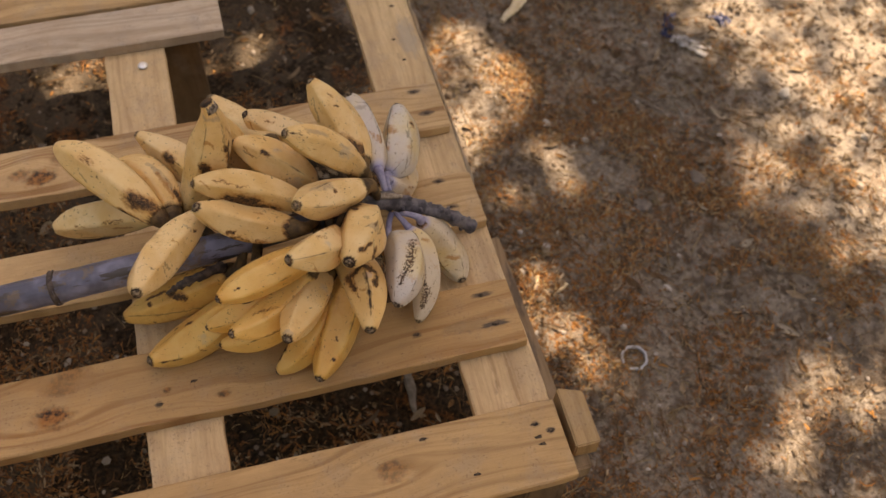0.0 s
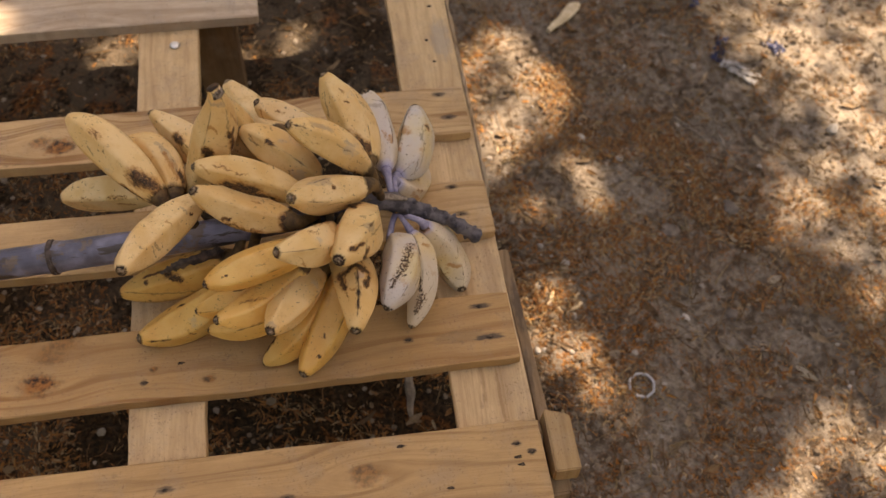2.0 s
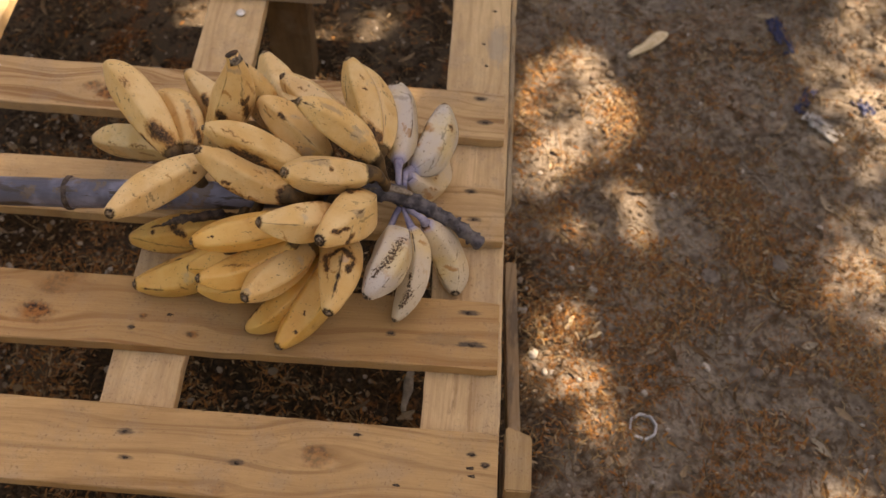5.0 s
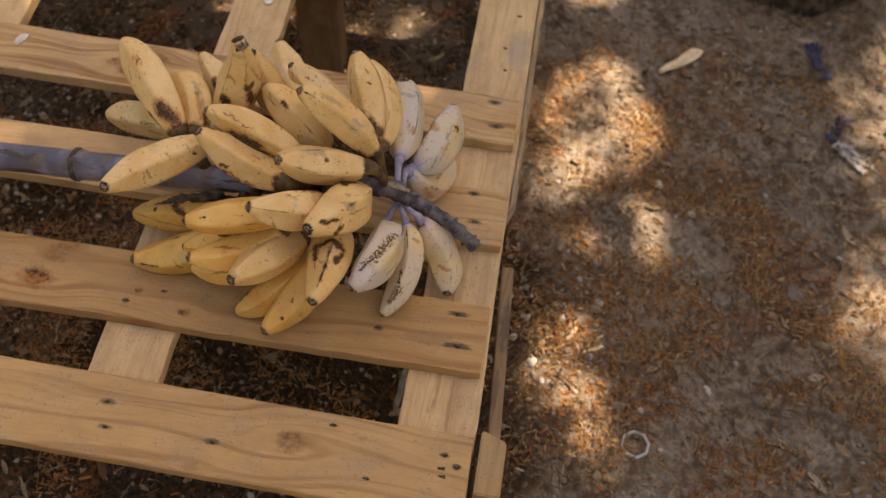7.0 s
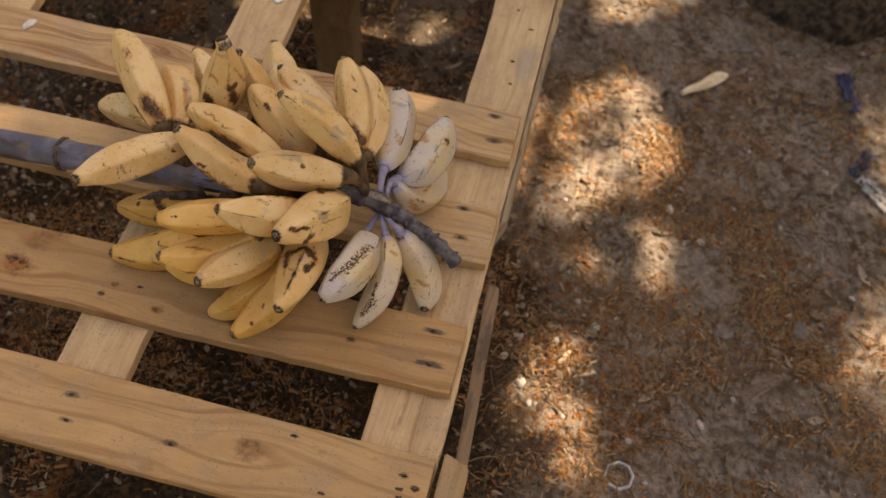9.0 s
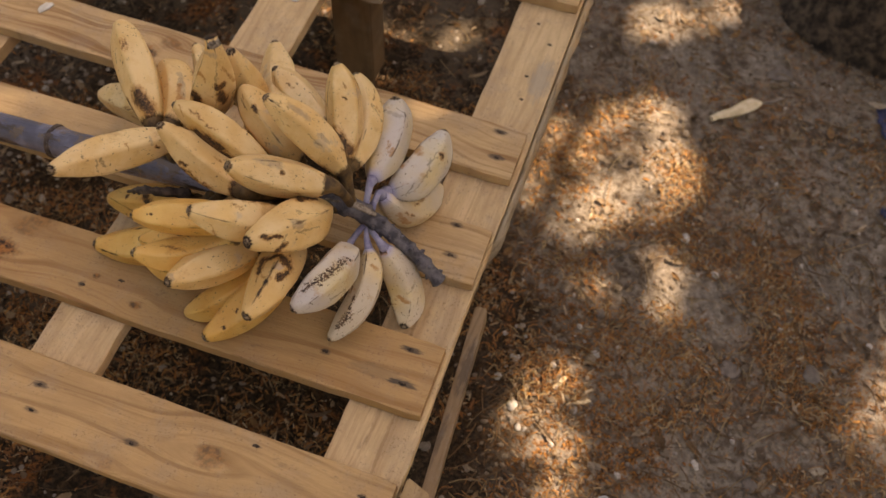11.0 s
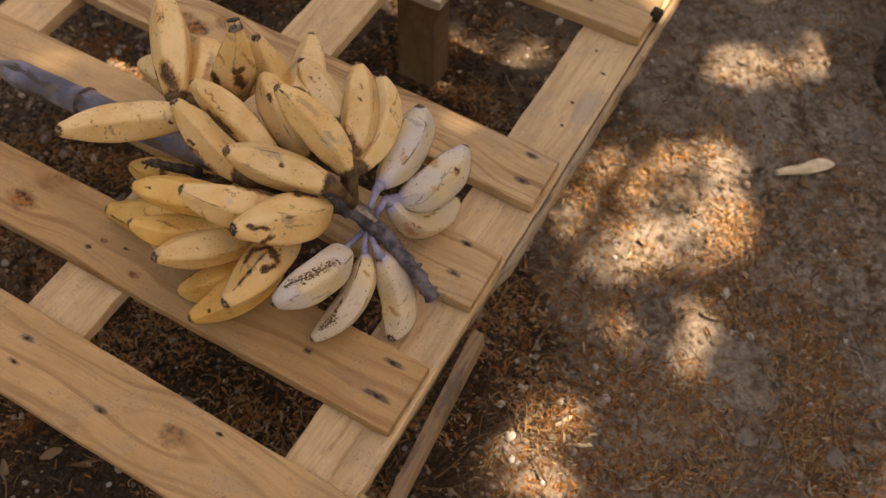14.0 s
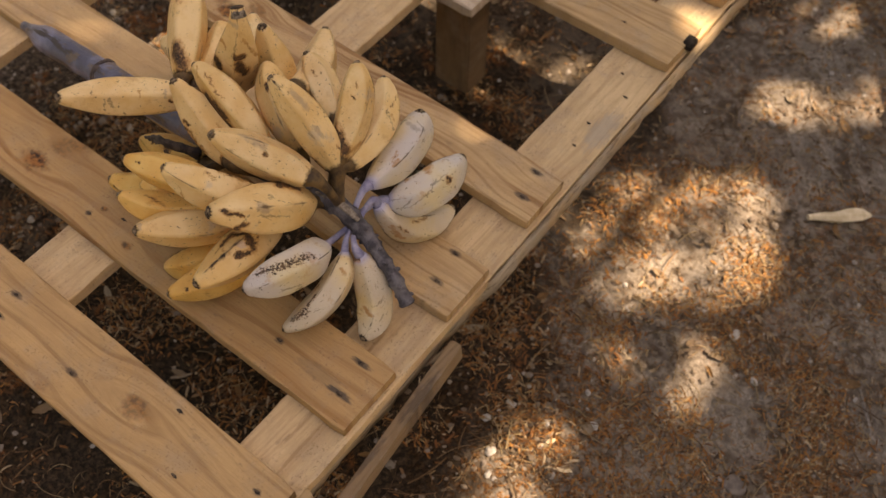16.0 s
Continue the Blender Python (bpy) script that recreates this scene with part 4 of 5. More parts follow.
banana((-0.212, -0.016, 0.495), (-0.205, 0.060, 0.487), (-0.222, 0.110, 0.468), 0.0243, SPOTTED, turn=0.85,
       marks=(("k", 0.35, -139, 0.46, -149, 2.0), ("k", 0.46, -149, 0.48, -92, 1.6), ("k", 0.48, -87, 0.46, -57, 2.0), ("k", 0.36, -71, 0.43, -56, 1.6), ("w", 0.41, -94, 0.43, -81, 3.9), ("o", 0.32, -111, 0.33, -87, 2.0), ("s", 0.45, -68, 0.52, -71, 2.4), ("o", 0.33, -122, 0.31, -108, 1.6), ("s", 0.31, -139, 0.26, -133, 1.2),))
banana((-0.405, 0.063, 0.449), (-0.341, 0.072, 0.462), (-0.281, 0.090, 0.481), 0.0188, YELLOW, turn=0.6)
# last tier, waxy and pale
banana((-0.162, 0.347, 0.513), (-0.152, 0.307, 0.488), (-0.147, 0.233, 0.493), 0.0215, PALE, STALKP, 0.3, 0.30, (-0.142, 0.186, 0.470),
       marks=(("g", 0.30, -74, 0.35, -107, 4.3), ("s", 0.74, -111, 0.65, -98, 2.1), ("o", 0.77, -123, 0.71, -122, 2.7), ("l", 0.19, -101, 0.35, -140, 0.9), ("l", 0.34, -47, 0.24, -61, 0.9),))
banana((-0.091, 0.348, 0.472), (-0.100, 0.286, 0.455), (-0.124, 0.246, 0.458), 0.0226, PALE, STALKP, 0.5, 0.30, (-0.138, 0.186, 0.466),
       marks=(("o", 0.39, -35, 0.41, -55, 6.6), ("l", 0.41, -101, 0.56, -124, 0.7), ("l", 0.56, -124, 0.79, -152, 0.7), ("k", 0.33, -125, 0.33, -131, 1.8), ("o", 0.68, -48, 0.53, -14, 4.3), ("o", 0.79, -25, 0.63, -27, 5.4), ("k", 0.73, -25, 0.59, -27, 1.3), ("l", 0.89, -168, 0.70, -123, 0.8), ("l", 0.49, -106, 0.31, -110, 0.6),))
banana((-0.088, 0.324, 0.386), (-0.104, 0.263, 0.392), (-0.130, 0.226, 0.457), 0.0189, BUFF, STALKP, 0.8, 0.30, (-0.134, 0.184, 0.460),
       marks=(("o", 0.78, 160, 0.64, 152, 4.8), ("s", 0.76, -172, 0.67, -171, 2.1), ("s", 0.64, -126, 0.48, -104, 2.2),))
banana((-0.170, 0.019, 0.480), (-0.143, 0.076, 0.483), (-0.147, 0.125, 0.460), 0.0210, PALE, STALKP, 0.2, 0.30, (-0.140, 0.172, 0.462),
       marks=(("c", 0.22, -111, 0.39, -96, 6.0), ("c", 0.39, -93, 0.54, -86, 6.8), ("l", 0.33, -17, 0.46, -7, 1.0), ("c", 0.58, -93, 0.60, -70, 2.0), ("c", 0.31, -109, 0.32, -81, 3.1),))
banana((-0.137, 0.037, 0.393), (-0.111, 0.094, 0.422), (-0.121, 0.137, 0.450), 0.0160, BUFF, STALKP, 0.6, 0.30, (-0.136, 0.172, 0.458),
       marks=(("c", 0.17, -108, 0.32, -99, 6.6), ("c", 0.36, -112, 0.46, -121, 2.5), ("o", 0.77, -80, 0.73, -59, 2.6), ("s", 0.47, -166, 0.59, -165, 2.1),))
banana((-0.058, 0.096, 0.372), (-0.071, 0.139, 0.392), (-0.100, 0.150, 0.449), 0.0195, BUFF, STALKP, 0.9, 0.30, (-0.130, 0.172, 0.455),
       marks=(("k", 1.00, 140, 1.00, -100, 2.4), ("o", 0.48, -129, 0.37, -102, 3.4), ("l", 0.51, -98, 0.56, -49, 0.6), ("l", 0.32, -68, 0.42, -59, 0.6), ("s", 0.38, -178, 0.34, -145, 1.7),))

# ---- tree overhead ----
BARK = plain("bark", (0.022, 0.015, 0.011), (0.12, 0.085, 0.06), 45.0, 0.95, 0.0, 1.0)
LEAF = by_island("leaf", ((0.035, 0.07, 0.02), (0.06, 0.11, 0.03), (0.09, 0.13, 0.045)), 0.6)
tree = tagged(empty("tree", (0.60, 1.42, 0)), "dark trunked shade tree with a dense leafy crown", "tree")
bpy.context.view_layer.update()
trunk_path = smooth_path([(0.57, 1.41, -0.08), (0.59, 1.42, 0.15), (0.64, 1.60, 0.5), (0.9, 2.3, 1.5), (1.6, 3.2, 3.0), (2.3, 3.6, 4.4)], 6)
under(part("trunk", tube(trunk_path, [0.19 * (1 - 0.6 * i / 30) + 0.05 * math.exp(-i / 2.5) for i in range(len(trunk_path))], 18, 0.22), BARK), tree)
for k in range(9):
    a = k * 2.4
    e = Vector((2.35 + 1.5 * math.cos(a), 2.2 + 1.5 * math.sin(a), 4.5 + 0.15 * math.sin(k * 5)))
    s = trunk_path[18 + k]
    pth = smooth_path([s, s.lerp(e, 0.5) + Vector((0, 0, 0.25)), e], 5)
    under(part("limb", tube(pth, [0.022 * (1 - 0.8 * i / (len(pth) - 1)) for i in range(len(pth))], 8, 0.15, k), BARK), tree)

# gaps in the crown, as (x, y, half length, half width, turn) of the light they let through
GAPS = [(0.035, 0.70, 0.11, 0.085, 37), (0.12, 0.80, 0.10, 0.085, 0), (0.22, 0.80, 0.13, 0.07, 98), (0.06, 0.595, 0.085, 0.055, 20), (0.15, 0.645, 0.05, 0.03, 0),
        (0.285, 0.53, 0.085, 0.04, 105), (0.17, 0.47, 0.05, 0.034, 20), (0.135, 0.21, 0.10, 0.052, 62), (0.213, 0.10, 0.085, 0.034, 100),
        (0.05, 0.48, 0.04, 0.03, 0), (0.13, 1.15, 0.085, 0.06, 30), (0.165, 0.70, 0.07, 0.05, 0), (0.0, 0.79, 0.06, 0.05, 0), (0.235, 1.25, 0.14, 0.048, 35), (-0.06, 0.64, 0.09, 0.06, 30),
        (-0.335, 0.93, 0.115, 0.085, 25), (0.79, 0.87, 0.05, 0.04, 0),
        (-0.62, 0.95, 0.09, 0.07, 0), (-0.325, 0.335, 0.05, 0.02, -8),
        (-0.23, 0.76, 0.05, 0.03, 40), (-1.02, 0.55, 0.12, 0.10, 0), (-0.578, -0.313, 0.022, 0.03, 0), (-0.946, 0.111, 0.04, 0.024, 0),
        (0.85, 1.03, 0.20, 0.11, 70), (0.15, 0.93, 0.05, 0.035, 50), (0.25, 1.39, 0.07, 0.05, 0), (0.09, 1.44, 0.09, 0.05, 40),
        (-0.175, 1.20, 0.06, 0.045, 0), (-0.185, 0.77, 0.08, 0.05, 60), (-0.384, 0.79, 0.04, 0.03, 0), (0.315, 0.59, 0.04, 0.04, 0),
        (1.05, 0.80, 0.22, 0.28, 0), (0.86, 0.43, 0.165, 0.14, 0), (0.94, 0.29, 0.15, 0.10, 0), (1.15, 0.50, 0.22, 0.22, 0), (0.645, 0.02, 0.06, 0.06, 0),
        (0.675, -0.07, 0.08, 0.065, 0), (0.53, -0.13, 0.10, 0.036, 70), (0.46, -0.13, 0.045, 0.04, 0), (0.62, -0.22, 0.08, 0.06, 0), (0.80, 0.0, 0.07, 0.06, 0)]


def lit(gx, gy):
    best = 0.0
    for cx, cy, a, b, turn in GAPS:
        c, s = math.cos(radians(turn)), math.sin(radians(turn))
        u, v = (gx - cx) * c + (gy - cy) * s, -(gx - cx) * s + (gy - cy) * c
        w = 1 + 0.35 * noise.noise(Vector((gx * 9, gy * 9, 1.7))) + 0.2 * noise.noise(Vector((gx * 26, gy * 26, 5.0)))
        far = (u / a) ** 2 + (v / b) ** 2
        if far < w:
            return 0.95
        if far < 2.0 * w and a > 0.08:
            best = 0.78
    return best


def build_crown():
    rng = random.Random(11)
    verts, faces = [], []
    made = 0
    while made < 45000:
        gx, gy = rng.uniform(-1.6, 1.7), rng.uniform(-1.2, 2.2)
        h = rng.uniform(4.2, 4.9)
        if rng.random() < lit(gx, gy):
            continue
        edge = max(abs(gx - 0.05) / 1.65, abs(gy - 0.5) / 1.7)
        if edge > 0.86 + 0.2 * noise.noise(Vector((gx * 1.5, gy * 1.5, 0))):
            continue
        made += 1
        c = Vector((gx, gy, 0)) + sv * (h / sv.z)
        m = pose(c.x, c.y, c.z, rng.uniform(-45, 45), rng.uniform(-45, 45), rng.uniform(0, 360))
        l, w = rng.uniform(0.03, 0.05), rng.uniform(0.016, 0.026)
        n = len(verts)
        for p in ((-l, 0, 0), (-l * 0.2, -w, 0.004), (l * 0.5, -w * 0.7, 0.002), (l, 0, -0.006), (l * 0.5, w * 0.7, 0.002), (-l * 0.2, w, 0.004)):
            verts.append(m @ Vector(p))
        faces.append((n, n + 1, n + 2, n + 3, n + 4, n + 5))
    me = bpy.data.meshes.new("crown")
    me.from_pydata(verts, [], faces)
    me.materials.append(LEAF)
    under(tagged(new("crown", me), "dense small green leaves with gaps", kind="stuff"), tree)


build_crown()

# ---- litter on the ground ----
def scatter(name, count, maker, material, label, category, seed, spread=(-1.25, 1.45, -0.75, 1.95), mask=None):
    rng = random.Random(seed)
    verts, faces = [], []
    made = 0
    while made < count:
        x, y = rng.uniform(*spread[:2]), rng.uniform(*spread[2:])
        if mask and rng.random() > mask(x, y):
            continue
        made += 1
        pv, pf = maker(rng)
        m = pose(x, y, ground_z(x, y), rng.gauss(0, 14), rng.gauss(0, 14), rng.uniform(0, 360))
        n = len(verts)
        verts += [m @ Vector(p) for p in pv]
        faces += [tuple(n + i for i in f) for f in pf]
    me = bpy.data.meshes.new(name)
    me.from_pydata(verts, [], faces)
    me.materials.append(material)
    return tagged(new(name, me), label, category, kind="stuff")


def chip(rng):
    """A curled shaving."""
    k = rng.choice((0.5, 0.7, 1.0, 1.4))
    l, w, h = k * rng.uniform(0.0015, 0.0075), k * rng.uniform(0.0006, 0.0018), rng.uniform(0.0, 0.003)
    v, f = [], []
    for i in range(4):
        t = i / 3 * 2 - 1
        ww = w * (1 - 0.4 * t * t)
        for s in (-1, 1):
            v.append((l * t, s * ww, 0.0025 + h * (1 - t * t)))
    for i in range(3):
        f.append((2 * i, 2 * i + 2, 2 * i + 3, 2 * i + 1))
    return v, f


def fibre(rng):
    """A torn, curled strip of bark."""
    l, w, c = rng.uniform(0.003, 0.008) * rng.choice((0.7, 1, 1, 2.0)), rng.uniform(0.0004, 0.0013), rng.gauss(0, 0.3)
    v, f = [], []
    h = rng.uniform(0.001, 0.007)
    for i in range(6):
        t = i / 5 * 2 - 1
        z, ww = 0.003 + h * (1 - t * t), w * (1 - 0.55 * t * t)
        v += [(l * t, l * c * t * t - ww, z), (l * t, l * c * t * t + ww, z + 0.6 * w)]
    for i in range(5):
        f.append((2 * i, 2 * i + 2, 2 * i + 3, 2 * i + 1))
    return v, f


def straw(rng):
    l, w, c = rng.uniform(0.006, 0.032) * rng.choice((0.6, 1, 1, 1.5)), rng.uniform(0.0003, 0.0011), rng.gauss(0, 0.2)
    v, f = [], []
    h = rng.uniform(0.002, 0.012)
    for i in range(6):
        t = i / 5 * 2 - 1
        x, y = l * t, l * c * t * t
        z = 0.003 + h * (1 - t * t)
        v += [(x, y - w, z), (x, y + w, z), (x, y, z + w * 1.5)]
    for i in range(5):
        a = 3 * i
        f += [(a, a + 3, a + 5, a + 2), (a + 2, a + 5, a + 4, a + 1)]
    return v, f


def pebble(rng, lo=0.002, hi=0.006):
    s = rng.uniform(lo, hi) if rng.random() > 0.06 else rng.uniform(hi, hi * 1.7)
    v, f = [], []
    sx, sy, sz = s * rng.uniform(0.8, 1.4), s * rng.uniform(0.7, 1.1), s * rng.uniform(0.5, 0.9)
    for i, (zz, rr) in enumerate(((-0.6, 0.8), (0.25, 0.95), (0.8, 0.55))):
        for j in range(6):
            a = j * math.pi / 3 + i * 0.5
            k = rng.uniform(0.85, 1.1)
            v.append((sx * rr * k * math.cos(a), sy * rr * k * math.sin(a), sz * (zz + 0.4)))
    for i in range(2):
        for j in range(6):
            f.append((6 * i + j, 6 * i + (j + 1) % 6, 6 * i + 6 + (j + 1) % 6, 6 * i + 6 + j))
    f.append(tuple(range(12, 18)))
    return v, f


def red_mask(x, y):
    """Where the bark litter gathers: clumps a hand wide, few of them by the front of the yard and on the far side."""
    n = 0.10 + 1.7 * noise.noise(Vector((x * 8.5, y * 8.5, 2.2))) + 0.9 * noise.noise(Vector((x * 3.1, y * 3.1, 6.0))) + 0.5 * noise.noise(Vector((x * 21, y * 21, 4)))
    n *= 1.15 - 0.75 * smooth01((y - 0.62) / 0.35)
    n *= 1.0 - 0.6 * smooth01((x - 0.68) / 0.2)
    n *= 1.0 - 0.8 * smooth01((0.16 - y) / 0.12) * smooth01((x - 0.1) / 0.1)
    n += 0.6 * math.exp(-((x - 0.12) ** 2 + (y - 0.25) ** 2) / 0.02)
    return max(0.03, min(1.0, n))


ORANGE = by_island("bark_shavings", ((0.36, 0.13, 0.03), (0.46, 0.20, 0.06), (0.10, 0.045, 0.022), (0.52, 0.39, 0.26), (0.20, 0.08, 0.03), (0.30, 0.105, 0.03), (0.045, 0.026, 0.018)))
STRAWM = by_island("straw", ((0.22, 0.14, 0.08), (0.36, 0.26, 0.15), (0.10, 0.06, 0.035), (0.26, 0.13, 0.055), (0.07, 0.04, 0.025)))
STONES = by_island("pebbles", ((0.20, 0.16, 0.13), (0.34, 0.29, 0.25), (0.15, 0.11, 0.085), (0.55, 0.5, 0.45)))
CLODS = by_island("clods", ((0.12, 0.088, 0.064), (0.26, 0.20, 0.15), (0.18, 0.135, 0.10)))
scatter("bark_litter", 46000, chip, ORANGE, "reddish brown bark shavings strewn over soil", "bark litter", 21, mask=red_mask)
scatter("straw_litter", 8000, straw, STRAWM, "dry straw and root fibres on soil", "straw", 22, mask=lambda x, y: 1.0 if x > 0.03 else 0.3)
REDDISH = by_island("bark_fibre", ((0.34, 0.125, 0.032), (0.44, 0.20, 0.07), (0.12, 0.05, 0.022), (0.50, 0.34, 0.18), (0.06, 0.03, 0.018)))
scatter("bark_fibres", 22000, fibre, REDDISH, "curled reddish bark fibres strewn over soil", "bark fibre", 25, mask=lambda x, y: red_mask(x + 0.03, y) * (1.0 if x > 0.03 else 0.45))
def leaf_bit(rng):
    """A curled fragment of a dry leaf."""
    k = rng.choice((0.8, 1.0, 1.7))
    l, w, h = k * rng.uniform(0.005, 0.014), k * rng.uniform(0.002, 0.005), rng.uniform(0.001, 0.006)
    v, f = [], []
    for i in range(4):
        t = i / 3 * 2 - 1
        ww = w * (1 - 0.75 * t * t) * rng.uniform(0.75, 1.2)
        v += [(l * t, -ww, 0.004 + h * t * t), (l * t, 0.0, 0.002 + h * t * t), (l * t, ww, 0.005 + h * t * t)]
    for i in range(3):
        a = 3 * i
        f += [(a, a + 3, a + 4, a + 1), (a + 1, a + 4, a + 5, a + 2)]
    return v, f


DRY = by_island("dry_leaf", ((0.16, 0.10, 0.06), (0.36, 0.26, 0.17), (0.09, 0.055, 0.035), (0.26, 0.13, 0.05), (0.40, 0.33, 0.25)))
scatter("leaf_litter", 1900, leaf_bit, DRY, "curled brown scraps of dry leaf on soil", "leaf litter", 27)
scatter("gravel", 3800, pebble, STONES, "small pale stones lying on soil", "gravel", 23)
scatter("gravel", 900, pebble, STONES, "small pale stones under a pallet", "gravel", 33, spread=(-1.35, -0.8, 0.0, 0.75))
scatter("soil_clods", 9000, pebble, CLODS, "crumbs of brown soil", "soil", 24, spread=(0.05, 1.45, -0.75, 1.95))

# ---- unseen ring of leaves, added round the yard to cut low sky light ----
def build_leaf_screen():
    rng = random.Random(31)
    verts, faces = [], []
    for k in range(42000):
        a = rng.uniform(0, 2 * math.pi)
        rad = 7.0 + rng.uniform(-0.6, 0.8)
        z = rng.uniform(0.0, 6.2 + 1.5 * noise.noise(Vector((a * 3, 0, 0))))
        m = pose(rad * math.cos(a), rad * math.sin(a), z, rng.uniform(0, 360), rng.uniform(0, 360), rng.uniform(0, 360))
        l = rng.uniform(0.09, 0.18)
        n = len(verts)
        for q in ((-l, 0, 0), (0, -l * 0.5, 0.01), (l, 0, 0), (0, l * 0.5, 0.01)):
            verts.append(m @ Vector(q))
        faces.append((n, n + 1, n + 2, n + 3))
    me = bpy.data.meshes.new("hedge")
    me.from_pydata(verts, [], faces)
    me.materials.append(LEAF)
    tagged(new("hedge", me), "unseen ring of green leaves added to block low sky light", "hedge", kind="stuff")


build_leaf_screen()


# ---- odd things lying about ----
nut = bmesh.new()
outer, inner = [], []
for z in (0.0, 0.008):
    outer.append([nut.verts.new((0.0250 * math.cos(radians(a * 45 + 10)), 0.0250 * math.sin(radians(a * 45 + 10)), z)) for a in range(8)])
    inner.append([nut.verts.new((0.0205 * math.cos(radians(a * 45 + 10)), 0.0205 * math.sin(radians(a * 45 + 10)), z)) for a in range(8)])
for j in range(8):
    k = (j + 1) % 8
    nut.faces.new((outer[0][j], outer[0][k], outer[1][k], outer[1][j]))
    nut.faces.new((inner[0][k], inner[0][j], inner[1][j], inner[1][k]))
    nut.faces.new((outer[1][j], outer[1][k], inner[1][k], inner[1][j]))
    nut.faces.new((outer[0][k], outer[0][j], inner[0][j], inner[0][k]))
bmesh.ops.bevel(nut, geom=nut.edges[:], offset=0.001, segments=1, affect="EDGES")
PVC = plain("grey_plastic", (0.36, 0.36, 0.38), (0.48, 0.48, 0.5), 120.0, 0.5)
ring = tagged(part("plastic_ring", nut, PVC), "pale grey eight-sided plastic ring on bare soil", "ring")
ring.matrix_world = pose(0.279, 0.083, ground_z(0.279, 0.083) + 0.001, 3, -2, 0)


def splinter(x, y, turn, length, width, material, label, name="wood_chip"):
    """A split piece of wood, thick in the middle and pointed at the ends."""
    n = 9
    pth = [(length * (i / (n - 1) - 0.5), 0.0012 * math.sin(i * 1.3), 0.25 * width) for i in range(n)]
    rad = [width * 0.5 * k for k in (0.45, 0.55, 0.66, 0.72, 0.9, 1.0, 1.0, 0.8, 0.25)]
    bm = tube(pth, rad, 6, 0.3, x * 9)
    for v in bm.verts:
        v.co.z *= 0.85
    ob = tagged(part(name, bm, material, smooth=False), label, "wood chip")
    ob.matrix_world = pose(x, y, ground_z(x, y) + width * 0.12, 0, 4, turn)
    return ob


FRESH = plain("split_wood", (0.60, 0.46, 0.29), (0.74, 0.61, 0.43), 60.0, 0.8)
GREYW = plain("grey_twig", (0.16, 0.13, 0.11), (0.27, 0.22, 0.18), 80.0, 0.9)
splinter(0.335, 0.975, 44, 0.125, 0.029, FRESH, "pale split chip of fresh wood on soil")
splinter(0.405, 1.045, 40, 0.06, 0.009, GREYW, "thin grey splinter beside a pale chip")
splinter(0.155, 0.27, 62, 0.035, 0.009, FRESH, "small pale chip of wood on soil")
splinter(0.20, 0.25, 30, 0.03, 0.008, FRESH, "small pale chip of wood on soil")
splinter(0.545, 0.66, -52, 0.085, 0.008, GREYW, "short grey twig on bare soil", "twig")
splinter(0.60, 0.63, -88, 0.06, 0.009, GREYW, "short grey twig on bare soil", "twig")
splinter(-0.125, 0.115, 85, 0.085, 0.018, GREYW, "dark broken stick under a pallet", "twig")
splinter(0.36, 0.12, -60, 0.055, 0.005, GREYW, "thin pale twig on bare soil", "twig")


def stone(x, y, size, turn, material, label, flat=0.5):
    bm = bmesh.new()
    bmesh.ops.create_icosphere(bm, subdivisions=3, radius=size)
    for v in bm.verts:
        k = 1 + 0.35 * noise.noise(v.co / size * 1.1 + Vector((x * 20, y * 20, 0))) + 0.1 * noise.noise(v.co / size * 3.5)
        v.co = Vector((v.co.x * k * 1.25, v.co.y * k, v.co.z * k * flat))
    ob = tagged(part("stone", bm, material), label, "stone", "stones on the soil")
    ob.matrix_world = pose(x, y, ground_z(x, y) + size * flat * 0.35, 0, 0, turn)


PALES = plain("pale_stone", (0.33, 0.30, 0.27), (0.47, 0.44, 0.40), 90.0, 0.8)
DARKS = plain("grey_stone", (0.12, 0.095, 0.08), (0.2, 0.16, 0.135), 60.0, 0.9)
for x, y, q in ((0.198, 0.343, 0.008), (0.072, 0.29, 0.0065), (0.064, 0.292, 0.0045), (0.052, 0.245, 0.007), (0.09, 0.205, 0.009), (0.11, 0.17, 0.006), (0.04, 0.33, 0.0045), (0.30, 0.64, 0.009), (0.85, 0.62, 0.014), (0.97, 0.47, 0.008), (0.06, 0.27, 0.003), (0.135, 0.30, 0.006), (0.17, 0.16, 0.005), (0.075, 0.335, 0.004), (0.16, 0.385, 0.005), (0.105, 0.245, 0.005)):
    stone(x, y, q * 0.9, x * 900, PALES, "small white pebble lying on soil", 0.75)
for x, y, q in ((0.43, 0.41, 0.016), (0.41, 1.12, 0.022), (0.50, 0.22, 0.012), (0.57, 0.45, 0.015)):
    stone(x, y, q, x * 500, DARKS, "dull grey stone half sunk in soil", 0.5)


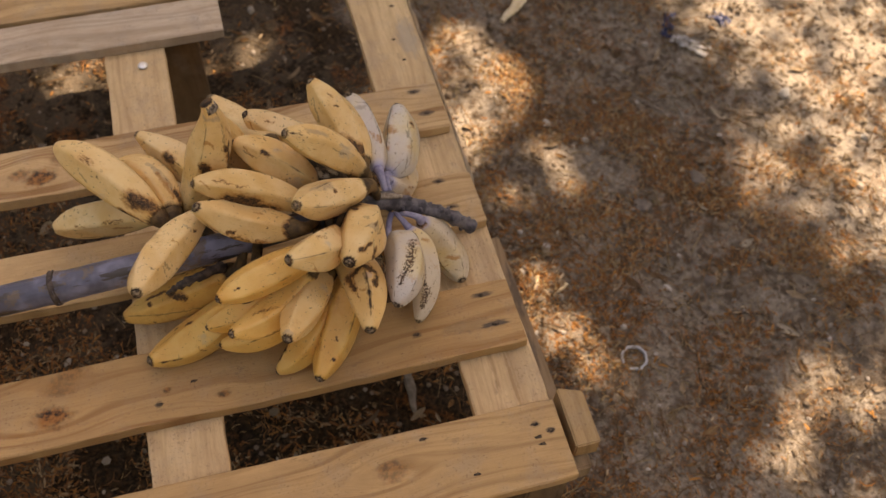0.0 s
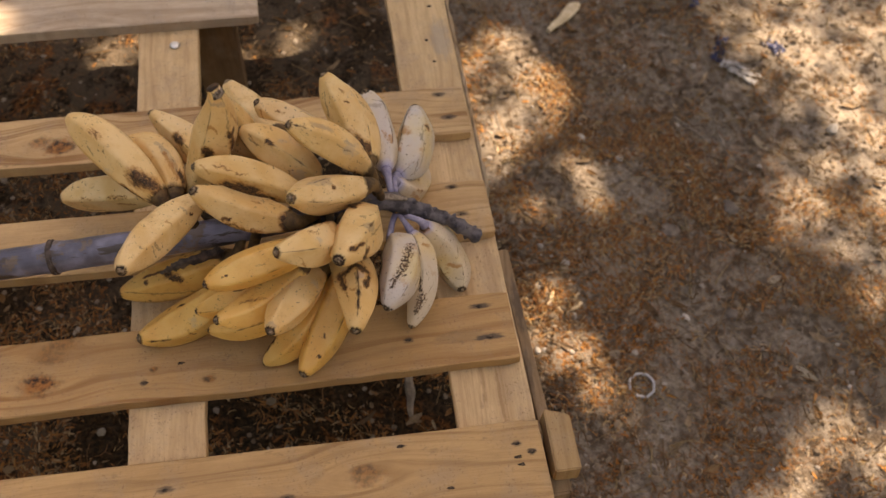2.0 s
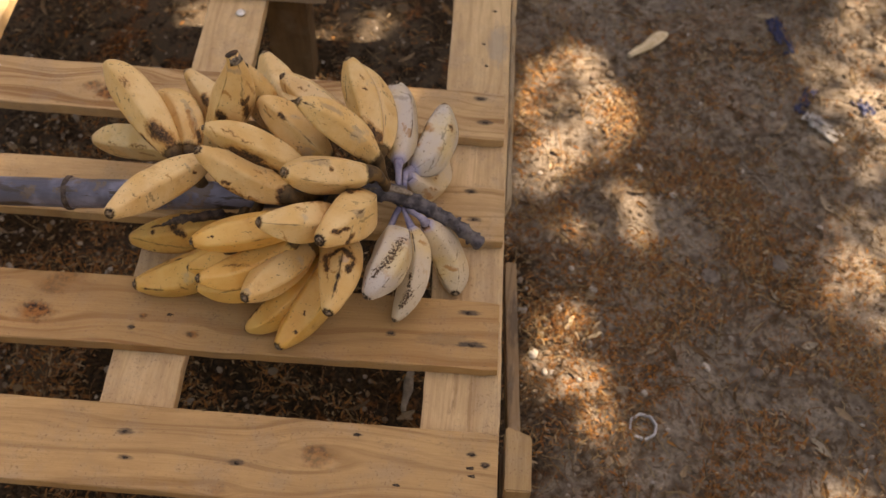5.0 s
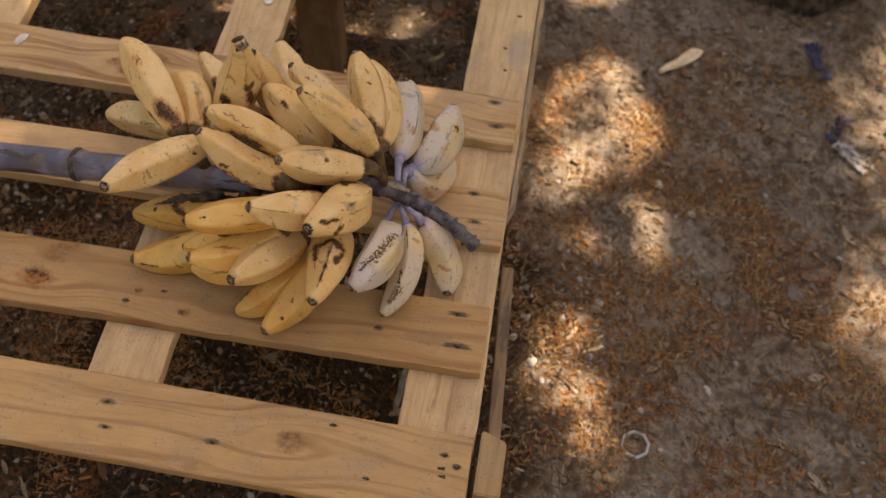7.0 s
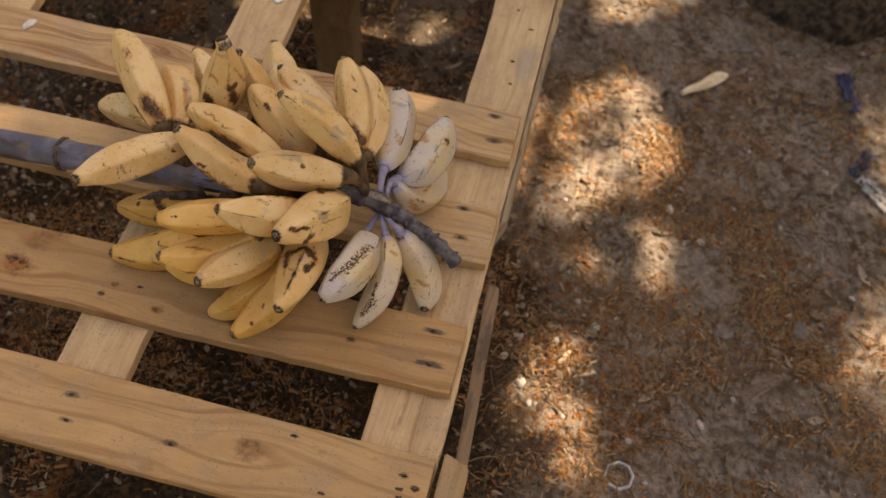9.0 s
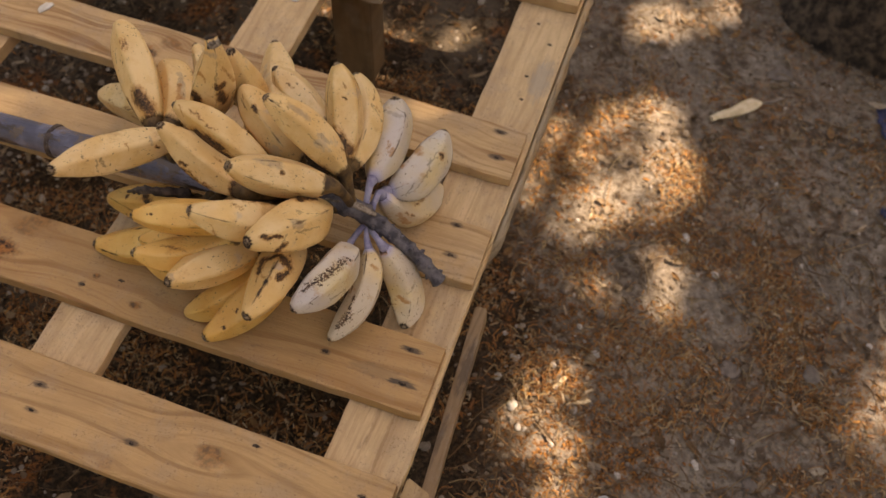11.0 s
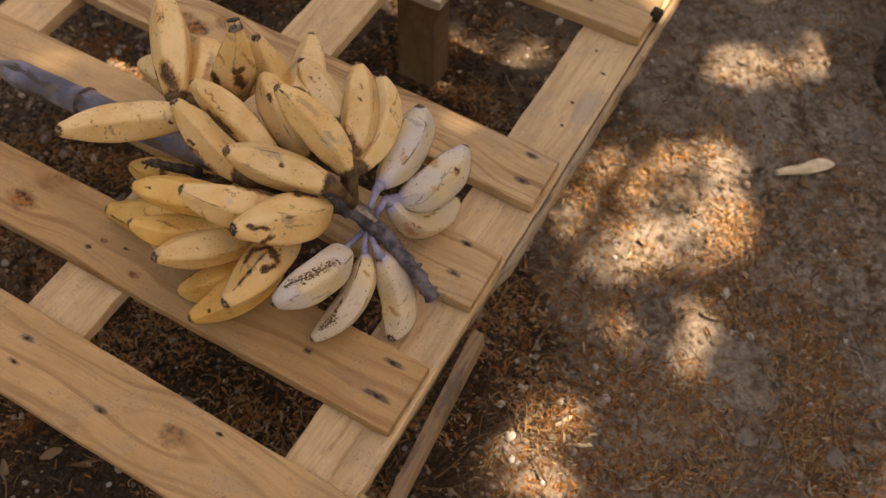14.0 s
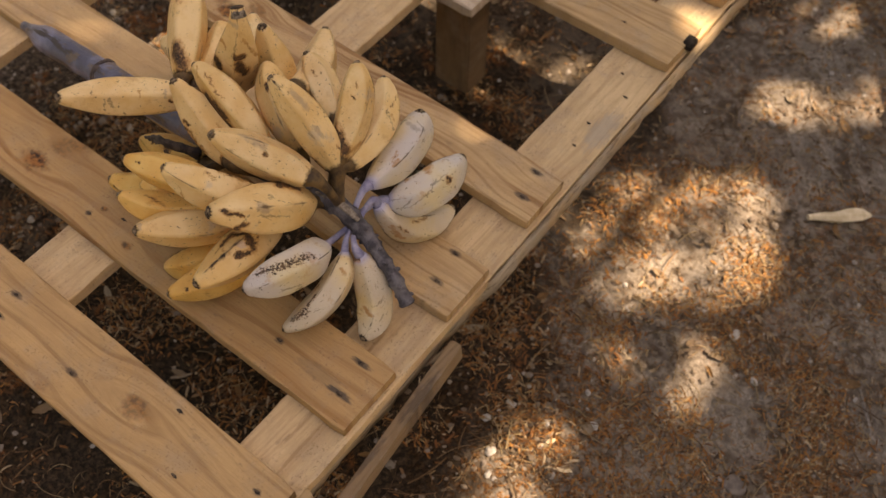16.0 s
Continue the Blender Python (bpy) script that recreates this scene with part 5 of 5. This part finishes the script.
def rag(x, y, turn, lx, ly, material, label, seed):
    """A crumpled scrap of plastic film."""
    bm = bmesh.new()
    n = 12
    g = [[bm.verts.new((lx * (i / n - 0.5), ly * (j / n - 0.5), 0.006 + 0.016 * abs(noise.noise(Vector((i * 0.45 + seed, j * 0.4, seed)))))) for j in range(n + 1)] for i in range(n + 1)]
    for i in range(n):
        for j in range(n):
            if noise.noise(Vector((i * 0.35, j * 0.35, seed + 5))) > -0.12:
                bm.faces.new((g[i][j], g[i + 1][j], g[i + 1][j + 1], g[i][j + 1]))
    bmesh.ops.delete(bm, geom=[v for v in bm.verts if not v.link_faces], context="VERTS")
    bmesh.ops.solidify(bm, geom=bm.faces[:], thickness=0.0006)
    ob = tagged(part("plastic_scrap", bm, material), label, "plastic scrap")
    ob.matrix_world = pose(x, y, ground_z(x, y) - 0.002, 0, 0, turn)


BLUE = plain("blue_film", (0.012, 0.02, 0.06), (0.035, 0.045, 0.11), 60.0, 0.4)
WHITEF = plain("white_film", (0.26, 0.24, 0.23), (0.42, 0.40, 0.38), 60.0, 0.5)
rag(0.645, 1.06, 20, 0.035, 0.11, BLUE, "torn dark blue plastic scrap on soil", 1.0)
rag(0.675, 0.87, 60, 0.08, 0.025, BLUE, "torn dark blue plastic scrap on soil", 4.0)
rag(0.70, 0.80, -45, 0.09, 0.035, WHITEF, "dirty white plastic strip on soil", 7.0)
rag(0.80, 0.86, 30, 0.03, 0.05, BLUE, "torn dark blue plastic scrap on soil", 9.0)


def flake(x, y, turn, lx, ly):
    """A dried smear of white paste with a torn outline, stuck on a board."""
    bm = bmesh.new()
    n = 18
    low, top = [], []
    for i in range(n):
        a = 2 * math.pi * i / n
        k = 1 + 0.5 * noise.noise(Vector((math.cos(a) * 1.6, math.sin(a) * 1.6, x * 31)))
        low.append(bm.verts.new((lx * k * math.cos(a), ly * k * math.sin(a), 0.0)))
        top.append(bm.verts.new((lx * 0.9 * k * math.cos(a), ly * 0.9 * k * math.sin(a), 0.0016)))
    for i in range(n):
        bm.faces.new((low[i], low[(i + 1) % n], top[(i + 1) % n], top[i]))
    bm.faces.new(top)
    bm.faces.new(low[::-1])
    ob = tagged(part("paper_scrap", bm, CHALK), "dirty white torn paper scrap stuck on a pine board", "paper scrap")
    ob.matrix_world = pose(x, y, TOP + 0.0008, 0, 0, turn)


CHALK = plain("dirty_paper", (0.52, 0.47, 0.40), (0.66, 0.62, 0.56), 150.0, 0.9)
flake(-0.813, 0.452, 65, 0.014, 0.009)
